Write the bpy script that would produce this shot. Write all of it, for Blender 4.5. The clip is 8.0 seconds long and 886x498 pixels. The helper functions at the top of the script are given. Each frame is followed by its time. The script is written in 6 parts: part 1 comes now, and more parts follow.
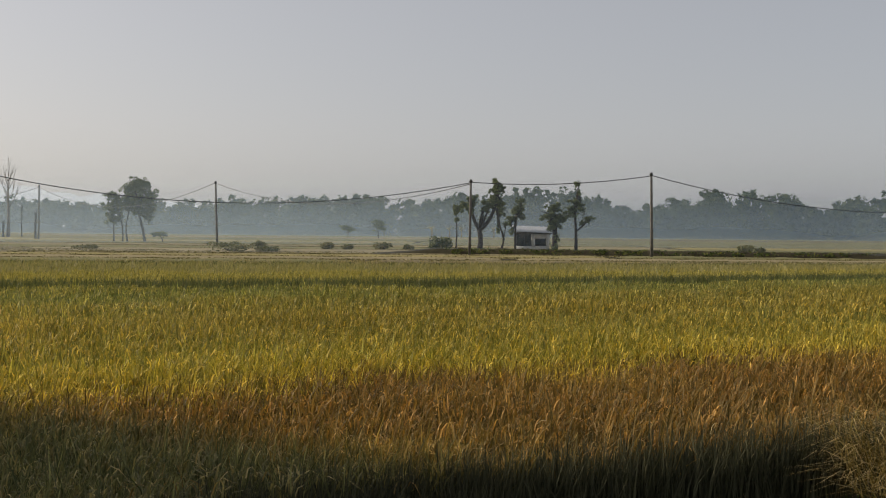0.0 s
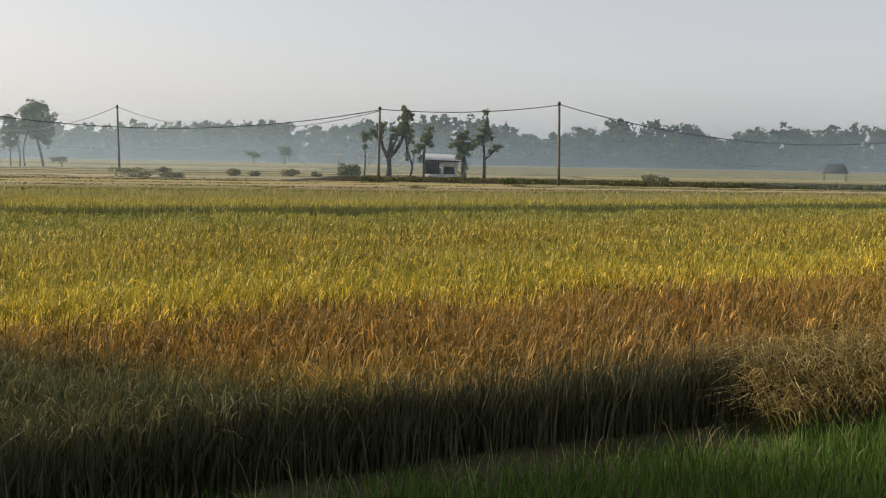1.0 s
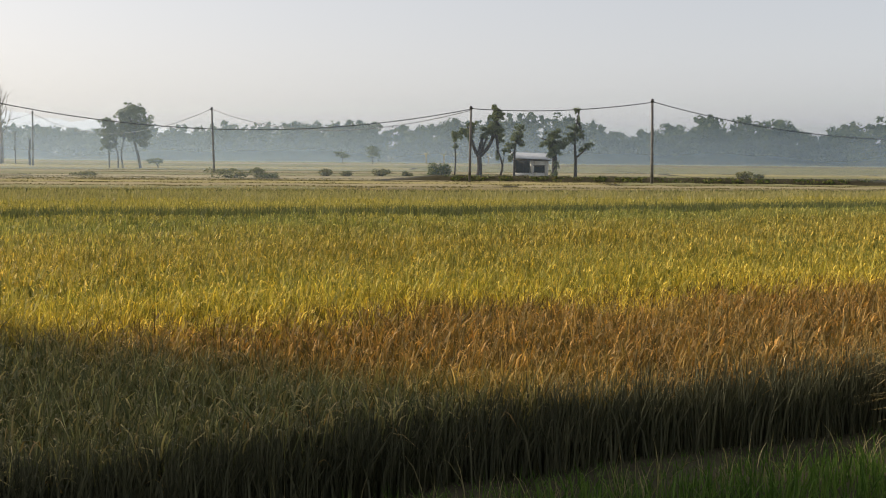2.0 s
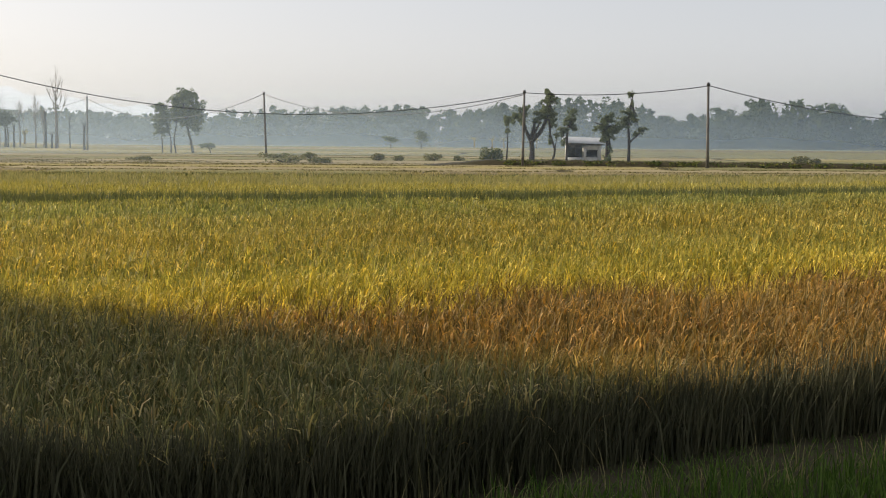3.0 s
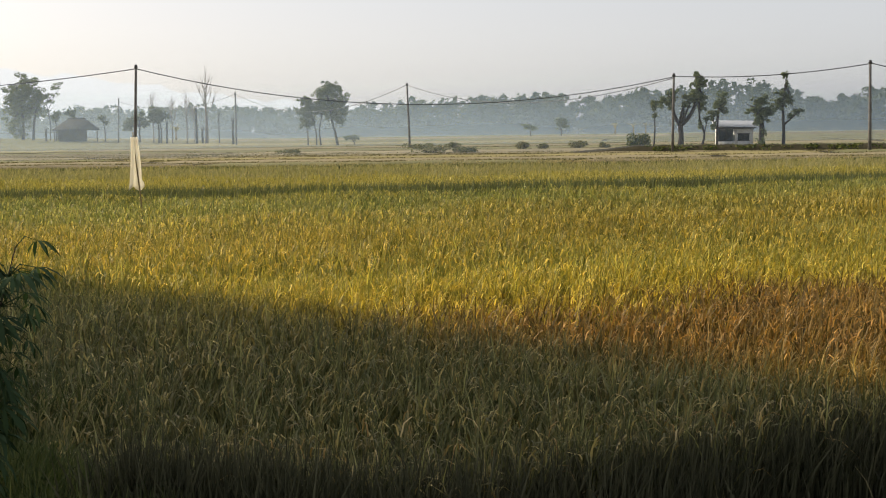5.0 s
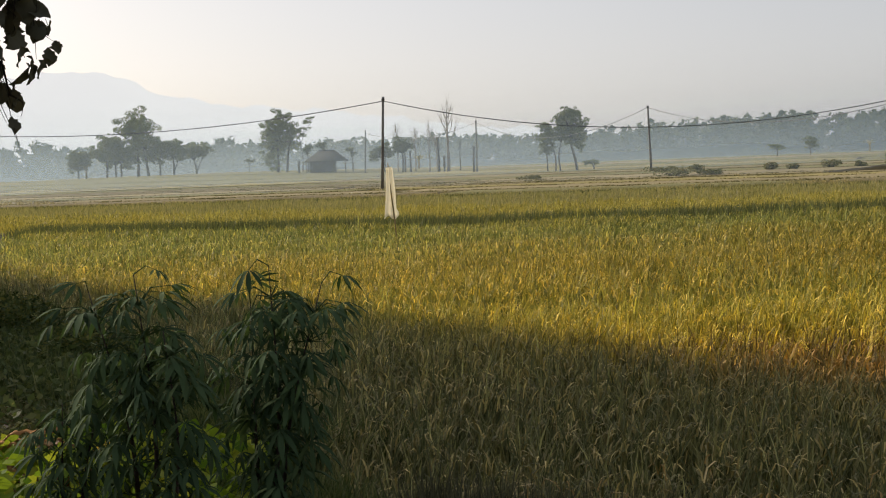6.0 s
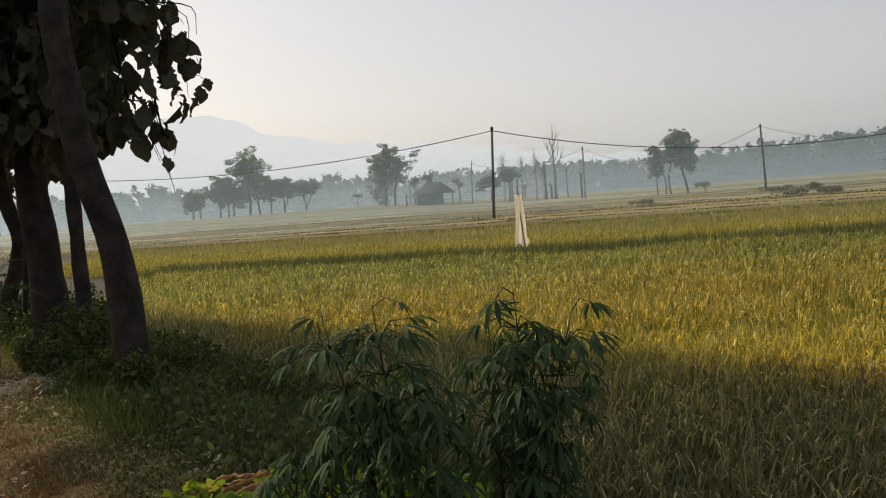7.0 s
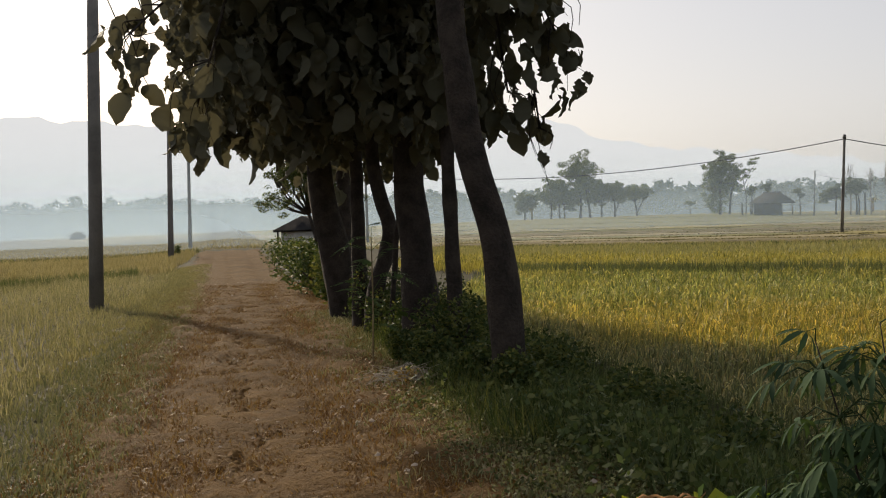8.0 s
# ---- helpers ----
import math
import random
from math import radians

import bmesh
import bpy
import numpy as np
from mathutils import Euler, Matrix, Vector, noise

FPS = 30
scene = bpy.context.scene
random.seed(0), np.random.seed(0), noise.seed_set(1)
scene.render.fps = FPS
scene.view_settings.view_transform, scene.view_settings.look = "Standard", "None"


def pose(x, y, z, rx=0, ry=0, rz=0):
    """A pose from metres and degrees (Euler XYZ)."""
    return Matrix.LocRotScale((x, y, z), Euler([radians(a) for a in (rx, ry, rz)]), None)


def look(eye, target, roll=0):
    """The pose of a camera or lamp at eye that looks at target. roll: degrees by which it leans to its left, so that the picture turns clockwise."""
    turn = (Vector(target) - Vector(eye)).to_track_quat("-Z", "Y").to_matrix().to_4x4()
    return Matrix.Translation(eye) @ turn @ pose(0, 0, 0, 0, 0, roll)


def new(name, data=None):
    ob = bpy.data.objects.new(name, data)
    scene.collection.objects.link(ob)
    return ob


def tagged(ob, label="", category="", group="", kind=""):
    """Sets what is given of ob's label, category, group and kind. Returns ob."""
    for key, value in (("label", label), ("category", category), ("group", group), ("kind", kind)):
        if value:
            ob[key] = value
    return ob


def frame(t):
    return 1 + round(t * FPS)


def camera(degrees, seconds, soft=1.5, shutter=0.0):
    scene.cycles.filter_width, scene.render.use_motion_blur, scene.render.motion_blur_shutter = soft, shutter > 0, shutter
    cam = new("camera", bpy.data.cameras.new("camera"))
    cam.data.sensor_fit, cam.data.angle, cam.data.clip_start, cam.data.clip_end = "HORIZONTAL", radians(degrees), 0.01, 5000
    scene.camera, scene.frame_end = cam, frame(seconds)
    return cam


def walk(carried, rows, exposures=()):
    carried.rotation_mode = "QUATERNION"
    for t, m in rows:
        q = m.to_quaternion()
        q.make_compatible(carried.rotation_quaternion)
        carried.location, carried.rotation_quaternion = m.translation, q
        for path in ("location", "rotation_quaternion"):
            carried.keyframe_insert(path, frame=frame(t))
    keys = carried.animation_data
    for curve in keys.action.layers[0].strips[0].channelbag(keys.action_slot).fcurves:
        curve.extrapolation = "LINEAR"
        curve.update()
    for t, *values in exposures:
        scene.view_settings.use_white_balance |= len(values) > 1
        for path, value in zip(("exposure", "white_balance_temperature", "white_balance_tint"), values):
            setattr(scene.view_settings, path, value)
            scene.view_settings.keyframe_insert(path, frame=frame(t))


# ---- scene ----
cam = camera(42.95, 8.0, soft=1.1)
PATH = [
    (0, pose(-0.000, -0.002, 1.549, 89.124, 0, 0.623), 0.547),
    (0.5, pose(-0.051, -0.097, 1.560, 86.544, 0, 0.212), 1.111),
    (1, pose(-0.161, -0.147, 1.579, 85.497, 0, -4.162), 0.998),
    (1.5, pose(-0.378, -0.142, 1.619, 85.661, 0, -4.053), 1.311),
    (1.7, pose(-0.488, -0.144, 1.620, 85.630, 0, -1.225), 1.456),
    (2.8, pose(-1.151, -0.170, 1.590, 84.547, 0, 1.372), -0.054),
    (3, pose(-1.243, -0.131, 1.592, 84.578, 0, 2.553), 0.492),
    (3.5, pose(-1.482, 0.023, 1.586, 84.428, 0, 3.515), 0.470),
    (4, pose(-1.682, 0.169, 1.586, 83.111, 0, 2.295), -1.108),
    (4.5, pose(-1.863, 0.370, 1.606, 84.011, 0, 6.080), -0.019),
    (4.7, pose(-1.956, 0.422, 1.602, 84.009, 0, 7.284), 0.019),
    (5.8, pose(-2.318, 0.624, 1.608, 85.067, 0, 19.190), -2.814),
    (6, pose(-2.411, 0.657, 1.621, 85.604, 0, 21.711), -2.273),
    (6.5, pose(-2.744, 0.714, 1.610, 86.590, 0, 25.129), -2.833),
    (7, pose(-3.082, 0.773, 1.607, 87.437, 0, 27.035), -4.383),
    (7.5, pose(-3.416, 0.909, 1.610, 88.320, 0, 40.089), -2.967),
    (8, pose(-3.825, 0.936, 1.582, 88.571, 0, 43.495), -1.989),
]
EXPOSURE = [(0, -0.3), (0.5, -0.14), (1, 0.15), (1.7, 0.22), (4.5, 0.3), (6, 0.03), (7, -0.12), (7.5, 0.04), (8, -0.08)]
walk(cam, [(t, m @ pose(0, 0, 0, 0, 0, roll)) for t, m, roll in PATH], EXPOSURE)
# ---- world, sun, light ----
SUN_AZ, SUN_EL = radians(72), radians(25)          # azimuth to the left of +y
sun_dir = Vector((-math.sin(SUN_AZ) * math.cos(SUN_EL), math.cos(SUN_AZ) * math.cos(SUN_EL), math.sin(SUN_EL)))
world = bpy.data.worlds.new("hazy_morning")
scene.world = world
world.use_nodes = True
wn = world.node_tree
sky = wn.nodes.new("ShaderNodeTexSky")
sky.sky_type, sky.sun_disc = "NISHITA", False
sky.sun_elevation, sky.sun_rotation = SUN_EL, -SUN_AZ
sky.air_density, sky.dust_density, sky.ozone_density = 1.0, 2.5, 1.2
sky_glow = wn.nodes["Background"]
wn.links.new(sky.outputs[0], sky_glow.inputs[0])
sky_glow.inputs[1].default_value = 0.038
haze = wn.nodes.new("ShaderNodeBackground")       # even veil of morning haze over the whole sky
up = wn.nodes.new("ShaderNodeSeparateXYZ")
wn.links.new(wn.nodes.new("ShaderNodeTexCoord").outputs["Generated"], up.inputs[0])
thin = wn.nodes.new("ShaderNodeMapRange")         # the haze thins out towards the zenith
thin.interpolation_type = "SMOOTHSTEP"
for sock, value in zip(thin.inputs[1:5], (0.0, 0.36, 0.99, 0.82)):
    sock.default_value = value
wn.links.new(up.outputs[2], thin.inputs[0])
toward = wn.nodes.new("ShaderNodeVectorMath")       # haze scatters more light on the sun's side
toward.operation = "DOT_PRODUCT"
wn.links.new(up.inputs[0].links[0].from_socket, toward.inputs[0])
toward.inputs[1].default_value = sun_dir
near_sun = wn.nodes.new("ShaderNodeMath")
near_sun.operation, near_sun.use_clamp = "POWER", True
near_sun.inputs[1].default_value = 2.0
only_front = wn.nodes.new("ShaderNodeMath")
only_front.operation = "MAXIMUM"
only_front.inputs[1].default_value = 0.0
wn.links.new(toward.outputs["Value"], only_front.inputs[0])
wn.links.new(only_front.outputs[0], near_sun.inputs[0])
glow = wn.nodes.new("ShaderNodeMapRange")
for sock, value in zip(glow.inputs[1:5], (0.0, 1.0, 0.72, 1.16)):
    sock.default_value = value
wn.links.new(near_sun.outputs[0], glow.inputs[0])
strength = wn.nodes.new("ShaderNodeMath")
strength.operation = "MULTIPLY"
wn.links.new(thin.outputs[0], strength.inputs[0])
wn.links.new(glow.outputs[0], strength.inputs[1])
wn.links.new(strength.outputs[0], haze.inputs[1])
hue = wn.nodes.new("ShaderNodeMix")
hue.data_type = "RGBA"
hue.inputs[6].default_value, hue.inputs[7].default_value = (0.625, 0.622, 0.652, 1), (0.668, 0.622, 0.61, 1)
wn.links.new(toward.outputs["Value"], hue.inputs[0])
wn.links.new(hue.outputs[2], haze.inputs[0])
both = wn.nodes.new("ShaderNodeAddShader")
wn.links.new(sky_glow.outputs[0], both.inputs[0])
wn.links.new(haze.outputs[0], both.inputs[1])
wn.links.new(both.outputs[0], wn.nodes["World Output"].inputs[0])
lamp = bpy.data.lights.new("sun", "SUN")
lamp.energy, lamp.angle, lamp.color = 5.0, radians(2.4), (1.0, 0.86, 0.66)
sun = new("sun", lamp)
sun.matrix_world = look(sun_dir * 200, (0, 0, 0))

# ---- materials ----


def material(name):
    m = bpy.data.materials.new(name)
    m.use_nodes = True
    nt = m.node_tree
    return m, nt, nt.nodes["Principled BSDF"], nt.nodes["Material Output"]


def node(nt, kind, **inputs):
    n = nt.nodes.new("ShaderNode" + kind)
    for key, value in inputs.items():
        sock = n.inputs[int(key[1:])] if key[0] == "i" and key[1:].isdigit() else n.inputs[key.replace("_", " ")]
        if isinstance(value, bpy.types.NodeSocket):
            nt.links.new(value, sock)
        else:
            sock.default_value = value
    return n


def ramp(nt, fac, stops, smooth=True):
    n = nt.nodes.new("ShaderNodeValToRGB")
    cr = n.color_ramp
    cr.interpolation = "EASE" if smooth else "LINEAR"
    while len(cr.elements) < len(stops):
        cr.elements.new(0.5)
    for e, (p, c) in zip(cr.elements, stops):
        e.position, e.color = p, (*c, 1)
    nt.links.new(fac, n.inputs[0])
    return n.outputs[0]


def mixc(nt, fac, a, b, blend="MIX"):
    n = nt.nodes.new("ShaderNodeMix")
    n.data_type, n.blend_type = "RGBA", blend
    for sock, value in ((n.inputs[0], fac), (n.inputs[6], a), (n.inputs[7], b)):
        if isinstance(value, bpy.types.NodeSocket):
            nt.links.new(value, sock)
        else:
            sock.default_value = (*value, 1) if isinstance(value, tuple) else value
    return n.outputs[2]


def calc(nt, op, a, b=0.0, clamp=False):
    n = nt.nodes.new("ShaderNodeMath")
    n.operation, n.use_clamp = op, clamp
    for sock, value in ((n.inputs[0], a), (n.inputs[1], b)):
        if isinstance(value, bpy.types.NodeSocket):
            nt.links.new(value, sock)
        else:
            sock.default_value = value
    return n.outputs[0]


def place_noise(nt, scale, detail=3.0, rough=0.55):
    geo = nt.nodes.new("ShaderNodeNewGeometry")
    return node(nt, "TexNoise", Vector=geo.outputs["Position"], Scale=scale, Detail=detail, Roughness=rough).outputs[0]


def island(nt):
    return nt.nodes.new("ShaderNodeNewGeometry").outputs["Random Per Island"]


def foliage(name, stops, through_light=0.35, rough=0.55, patch=0.5, tint=(1.0, 1.0, 0.55)):
    """Leaves: hue from leaf to leaf, larger patches, light let through."""
    m, nt, bsdf, out = material(name)
    fac = calc(nt, "ADD", calc(nt, "MULTIPLY", island(nt), 0.65), calc(nt, "MULTIPLY", place_noise(nt, patch), 0.4))
    col = ramp(nt, fac, stops)
    nt.links.new(col, bsdf.inputs["Base Color"])
    bsdf.inputs["Roughness"].default_value = rough
    bsdf.inputs["Specular IOR Level"].default_value = 0.1
    tl = node(nt, "BsdfTranslucent", Color=mixc(nt, 1.0, col, tint, "MULTIPLY"))
    mx = node(nt, "MixShader", i0=through_light, i1=bsdf.outputs[0], i2=tl.outputs[0])
    nt.links.new(mx.outputs[0], out.inputs[0])
    return m


def solid(name, dark, light, scale=4.0, rough=0.8, bump=0.3, metal=0.0, fine=40.0):
    m, nt, bsdf, out = material(name)
    tex = nt.nodes.new("ShaderNodeTexCoord")
    n1 = node(nt, "TexNoise", Vector=tex.outputs["Object"], Scale=scale, Detail=4.0).outputs[0]
    n2 = node(nt, "TexNoise", Vector=tex.outputs["Object"], Scale=fine, Detail=3.0).outputs[0]
    f = calc(nt, "ADD", calc(nt, "MULTIPLY", n1, 0.65), calc(nt, "MULTIPLY", n2, 0.35))
    nt.links.new(ramp(nt, f, [(0.3, dark), (0.7, light)]), bsdf.inputs["Base Color"])
    bsdf.inputs["Roughness"].default_value, bsdf.inputs["Metallic"].default_value, bsdf.inputs["Specular IOR Level"].default_value = rough, metal, 0.5 if rough < 0.7 else 0.15
    b = node(nt, "Bump", Strength=bump, Distance=0.02, Height=n2)
    nt.links.new(b.outputs[0], bsdf.inputs["Normal"])
    return m


def rice_material(name, ear=False):
    """Ripening rice: a rust-gold strip at the field's edge, a bright yellow belt, greener beyond."""
    m, nt, bsdf, out = material(name)
    geo = nt.nodes.new("ShaderNodeNewGeometry")
    xyz = node(nt, "SeparateXYZ", Vector=geo.outputs["Position"])
    s = calc(nt, "SUBTRACT", xyz.outputs[1], calc(nt, "MULTIPLY_ADD", xyz.outputs[0], 0.57))
    s.node.inputs[1].links[0].from_node.inputs[2].default_value = 13.0
    wob = node(nt, "TexNoise", Vector=geo.outputs["Position"], Scale=0.45, Detail=3.0).outputs[0]
    s = calc(nt, "ADD", s, calc(nt, "MULTIPLY", calc(nt, "SUBTRACT", wob, 0.5), 3.0))
    s = calc(nt, "ADD", s, calc(nt, "MULTIPLY", calc(nt, "SUBTRACT", island(nt), 0.5), 1.6))
    zone = calc(nt, "MULTIPLY_ADD", s, 1 / 26.0)
    zone.node.inputs[2].default_value = 8.0 / 26.0
    if ear:
        stops = [(0.0, (0.28, 0.17, 0.055)), (0.29, (0.30, 0.18, 0.055)), (0.33, (0.49, 0.385, 0.065)), (0.42, (0.43, 0.345, 0.07)), (0.6, (0.37, 0.29, 0.065)), (0.85, (0.34, 0.285, 0.08)), (1.0, (0.29, 0.275, 0.088))]
    else:
        stops = [(0.0, (0.195, 0.145, 0.055)), (0.28, (0.21, 0.142, 0.052)), (0.325, (0.39, 0.335, 0.06)), (0.40, (0.30, 0.285, 0.06)), (0.52, (0.235, 0.232, 0.06)), (0.68, (0.255, 0.232, 0.06)), (0.86, (0.225, 0.223, 0.064)), (1.0, (0.192, 0.222, 0.074))]
    col = ramp(nt, zone, stops)
    # Grey-green where the trees' shade falls: the shade's hue put into the rice.
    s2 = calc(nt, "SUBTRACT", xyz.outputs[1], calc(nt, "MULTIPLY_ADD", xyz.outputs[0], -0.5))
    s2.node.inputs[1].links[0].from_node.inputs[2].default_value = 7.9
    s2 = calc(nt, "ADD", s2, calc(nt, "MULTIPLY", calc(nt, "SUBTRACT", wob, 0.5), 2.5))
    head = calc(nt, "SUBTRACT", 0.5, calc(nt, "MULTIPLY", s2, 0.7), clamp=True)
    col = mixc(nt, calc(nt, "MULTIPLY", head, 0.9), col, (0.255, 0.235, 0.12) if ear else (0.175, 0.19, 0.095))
    patch = node(nt, "TexNoise", Vector=geo.outputs["Position"], Scale=0.22, Detail=2.0).outputs[0]
    col = mixc(nt, calc(nt, "MULTIPLY", ramp(nt, patch, [(0.45, (0, 0, 0)), (0.65, (1, 1, 1))]), 0.25), col, (0.40, 0.31, 0.06))
    young = calc(nt, "MULTIPLY", calc(nt, "SUBTRACT", -2.0, xyz.outputs[0]), 0.11, clamp=True)     # haze and flare put into the colour: paler, bluer towards the trees
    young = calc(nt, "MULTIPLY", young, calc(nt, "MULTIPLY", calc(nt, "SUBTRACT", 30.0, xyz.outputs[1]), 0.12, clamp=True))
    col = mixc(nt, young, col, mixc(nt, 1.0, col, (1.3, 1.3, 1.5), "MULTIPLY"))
    vary = ramp(nt, island(nt), [(0.0, (0.42, 0.48, 0.42)), (0.4, (0.82, 0.85, 0.8)), (0.8, (1.35, 1.25, 1.05)), (1.0, (2.3, 2.15, 1.8))])
    col = mixc(nt, 1.0, col, vary, "MULTIPLY")
    nt.links.new(col, bsdf.inputs["Base Color"])
    bsdf.inputs["Roughness"].default_value = 0.6
    bsdf.inputs["Specular IOR Level"].default_value = 0.2
    tl = node(nt, "BsdfTranslucent", Color=mixc(nt, 1.0, col, (1.0, 0.95, 0.6), "MULTIPLY"))
    mx = node(nt, "MixShader", i0=0.30, i1=bsdf.outputs[0], i2=tl.outputs[0])
    nt.links.new(mx.outputs[0], out.inputs[0])
    return m


def ground_material():
    m, nt, bsdf, out = material("field_soil")
    n1, n2 = place_noise(nt, 0.05, 4), place_noise(nt, 3.0, 5)
    col = ramp(nt, n1, [(0.35, (0.045, 0.038, 0.024)), (0.5, (0.058, 0.052, 0.03)), (0.65, (0.085, 0.068, 0.036))])
    col = mixc(nt, 0.5, col, ramp(nt, n2, [(0.3, (0.022, 0.018, 0.012)), (0.55, (0.045, 0.042, 0.024)), (0.75, (0.085, 0.068, 0.042))]))
    nt.links.new(col, bsdf.inputs["Base Color"])
    bsdf.inputs["Roughness"].default_value, bsdf.inputs["Specular IOR Level"].default_value = 0.95, 0.08
    nt.links.new(node(nt, "Bump", Strength=0.6, Distance=0.05, Height=n2).outputs[0], bsdf.inputs["Normal"])
    return m


def road_material():
    m, nt, bsdf, out = material("dirt_road")
    n1, n2, n3 = place_noise(nt, 0.7, 5), place_noise(nt, 9.0, 5), place_noise(nt, 60.0, 3)
    col = ramp(nt, n1, [(0.3, (0.066, 0.037, 0.012)), (0.5, (0.105, 0.06, 0.019)), (0.7, (0.15, 0.091, 0.034))])
    col = mixc(nt, 0.45, col, ramp(nt, n2, [(0.3, (0.045, 0.025, 0.01)), (0.6, (0.12, 0.066, 0.022)), (0.78, (0.175, 0.11, 0.048))]))
    nt.links.new(col, bsdf.inputs["Base Color"])
    bsdf.inputs["Roughness"].default_value, bsdf.inputs["Specular IOR Level"].default_value = 0.95, 0.1
    h = calc(nt, "ADD", n2, calc(nt, "MULTIPLY", n3, 0.4))
    nt.links.new(node(nt, "Bump", Strength=0.9, Distance=0.06, Height=h).outputs[0], bsdf.inputs["Normal"])
    return m


def crop_material(name, a, b, c):
    m, nt, bsdf, out = material(name)
    geo = nt.nodes.new("ShaderNodeNewGeometry")
    mp = node(nt, "Mapping", Vector=geo.outputs["Position"], Scale=(0.25, 1.0, 1.0))
    n1 = node(nt, "TexNoise", Vector=mp.outputs[0], Scale=0.12, Detail=4.0).outputs[0]
    n2 = place_noise(nt, 2.5, 4)
    f = calc(nt, "ADD", calc(nt, "MULTIPLY", n1, 0.6), calc(nt, "MULTIPLY", n2, 0.4))
    nt.links.new(ramp(nt, f, [(0.35, a), (0.5, b), (0.62, c)]), bsdf.inputs["Base Color"])
    bsdf.inputs["Roughness"].default_value, bsdf.inputs["Specular IOR Level"].default_value = 0.9, 0.08
    nt.links.new(node(nt, "Bump", Strength=1.0, Distance=0.15, Height=n2).outputs[0], bsdf.inputs["Normal"])
    return m


def haze_sheet_material(name, thick, top):
    """Added sheet imitating haze and mist, denser low down, lit by sun and sky."""
    m, nt, bsdf, out = material(name)
    geo = nt.nodes.new("ShaderNodeNewGeometry")
    z = node(nt, "SeparateXYZ", Vector=geo.outputs["Position"]).outputs[2]
    n1 = place_noise(nt, 0.012, 3)
    rise = calc(nt, "DIVIDE", z, top)
    low = calc(nt, "SUBTRACT", 1.0, calc(nt, "MULTIPLY", rise, rise), clamp=True)
    low = calc(nt, "POWER", low, 1.8)
    fac = calc(nt, "MULTIPLY", calc(nt, "MULTIPLY", low, thick), calc(nt, "ADD", calc(nt, "MULTIPLY", n1, 0.5), 0.75), clamp=True)
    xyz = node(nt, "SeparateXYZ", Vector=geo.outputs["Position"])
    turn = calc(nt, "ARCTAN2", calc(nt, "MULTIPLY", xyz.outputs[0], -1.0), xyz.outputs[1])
    bank = calc(nt, "DIVIDE", calc(nt, "SUBTRACT", turn, radians(44)), radians(14), clamp=True)      # sheets made thicker by azimuth, where haze pales the open plain
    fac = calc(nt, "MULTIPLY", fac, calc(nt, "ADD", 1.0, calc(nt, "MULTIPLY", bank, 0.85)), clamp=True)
    df = node(nt, "BsdfDiffuse", Color=(0.555, 0.70, 0.84, 1))
    tl = node(nt, "BsdfTranslucent", Color=(0.555, 0.70, 0.84, 1))
    half = node(nt, "MixShader", i0=0.5, i1=df.outputs[0], i2=tl.outputs[0])
    tr = nt.nodes.new("ShaderNodeBsdfTransparent")
    mx = node(nt, "MixShader", i0=fac, i1=tr.outputs[0], i2=half.outputs[0])
    nt.links.new(mx.outputs[0], out.inputs[0])
    return m


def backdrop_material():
    m, nt, bsdf, out = material("mountain_haze_glow")
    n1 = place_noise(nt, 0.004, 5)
    # The ridge glows by itself; pale haze is put into its colour.
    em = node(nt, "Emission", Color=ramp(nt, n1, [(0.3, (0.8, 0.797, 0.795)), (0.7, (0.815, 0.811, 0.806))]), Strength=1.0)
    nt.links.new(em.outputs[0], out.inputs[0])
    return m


M_soil, M_road = ground_material(), road_material()
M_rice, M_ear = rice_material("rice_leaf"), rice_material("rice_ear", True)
M_grass = foliage("green_grass", [(0.2, (0.036, 0.075, 0.016)), (0.5, (0.072, 0.135, 0.026)), (0.8, (0.13, 0.20, 0.05))], 0.4)
M_drygrass = foliage("dry_grass", [(0.2, (0.16, 0.155, 0.08)), (0.5, (0.27, 0.24, 0.12)), (0.85, (0.38, 0.32, 0.175))], 0.28)
M_rustgrass = foliage("trampled_grass", [(0.2, (0.1, 0.05, 0.0189)), (0.5, (0.17, 0.09, 0.0324)), (0.85, (0.23, 0.15, 0.0675))], 0.4, patch=1.4)
M_straw = foliage("straw", [(0.2, (0.24, 0.15, 0.05)), (0.5, (0.36, 0.24, 0.09)), (0.85, (0.6, 0.48, 0.25))], 0.3)
M_lodged = foliage("lodged_straw", [(0.2, (0.17, 0.12, 0.042)), (0.5, (0.34, 0.25, 0.095)), (0.85, (0.56, 0.45, 0.23))], 0.3)
M_paddy = foliage("green_paddy_leaf", [(0.2, (0.20, 0.20, 0.09)), (0.5, (0.30, 0.28, 0.125)), (0.85, (0.41, 0.36, 0.175))], 0.3, patch=0.15)
M_gold = foliage("golden_rice_leaf", [(0.2, (0.25, 0.22, 0.06)), (0.5, (0.40, 0.345, 0.09)), (0.85, (0.54, 0.45, 0.14))], 0.3, patch=0.3)
M_stub = foliage("pale_stubble", [(0.2, (0.22, 0.19, 0.10)), (0.5, (0.33, 0.28, 0.15)), (0.85, (0.44, 0.37, 0.2))], 0.3, patch=0.2)
# Dead-leaf colour kept dark to give the shade on the rice's front face.
M_foot_shade = foliage("foot_shade_leaf", [(0.2, (0.052, 0.054, 0.034)), (0.5, (0.09, 0.09, 0.054)), (0.85, (0.14, 0.135, 0.08))], 0.1, 0.8, 2.0)
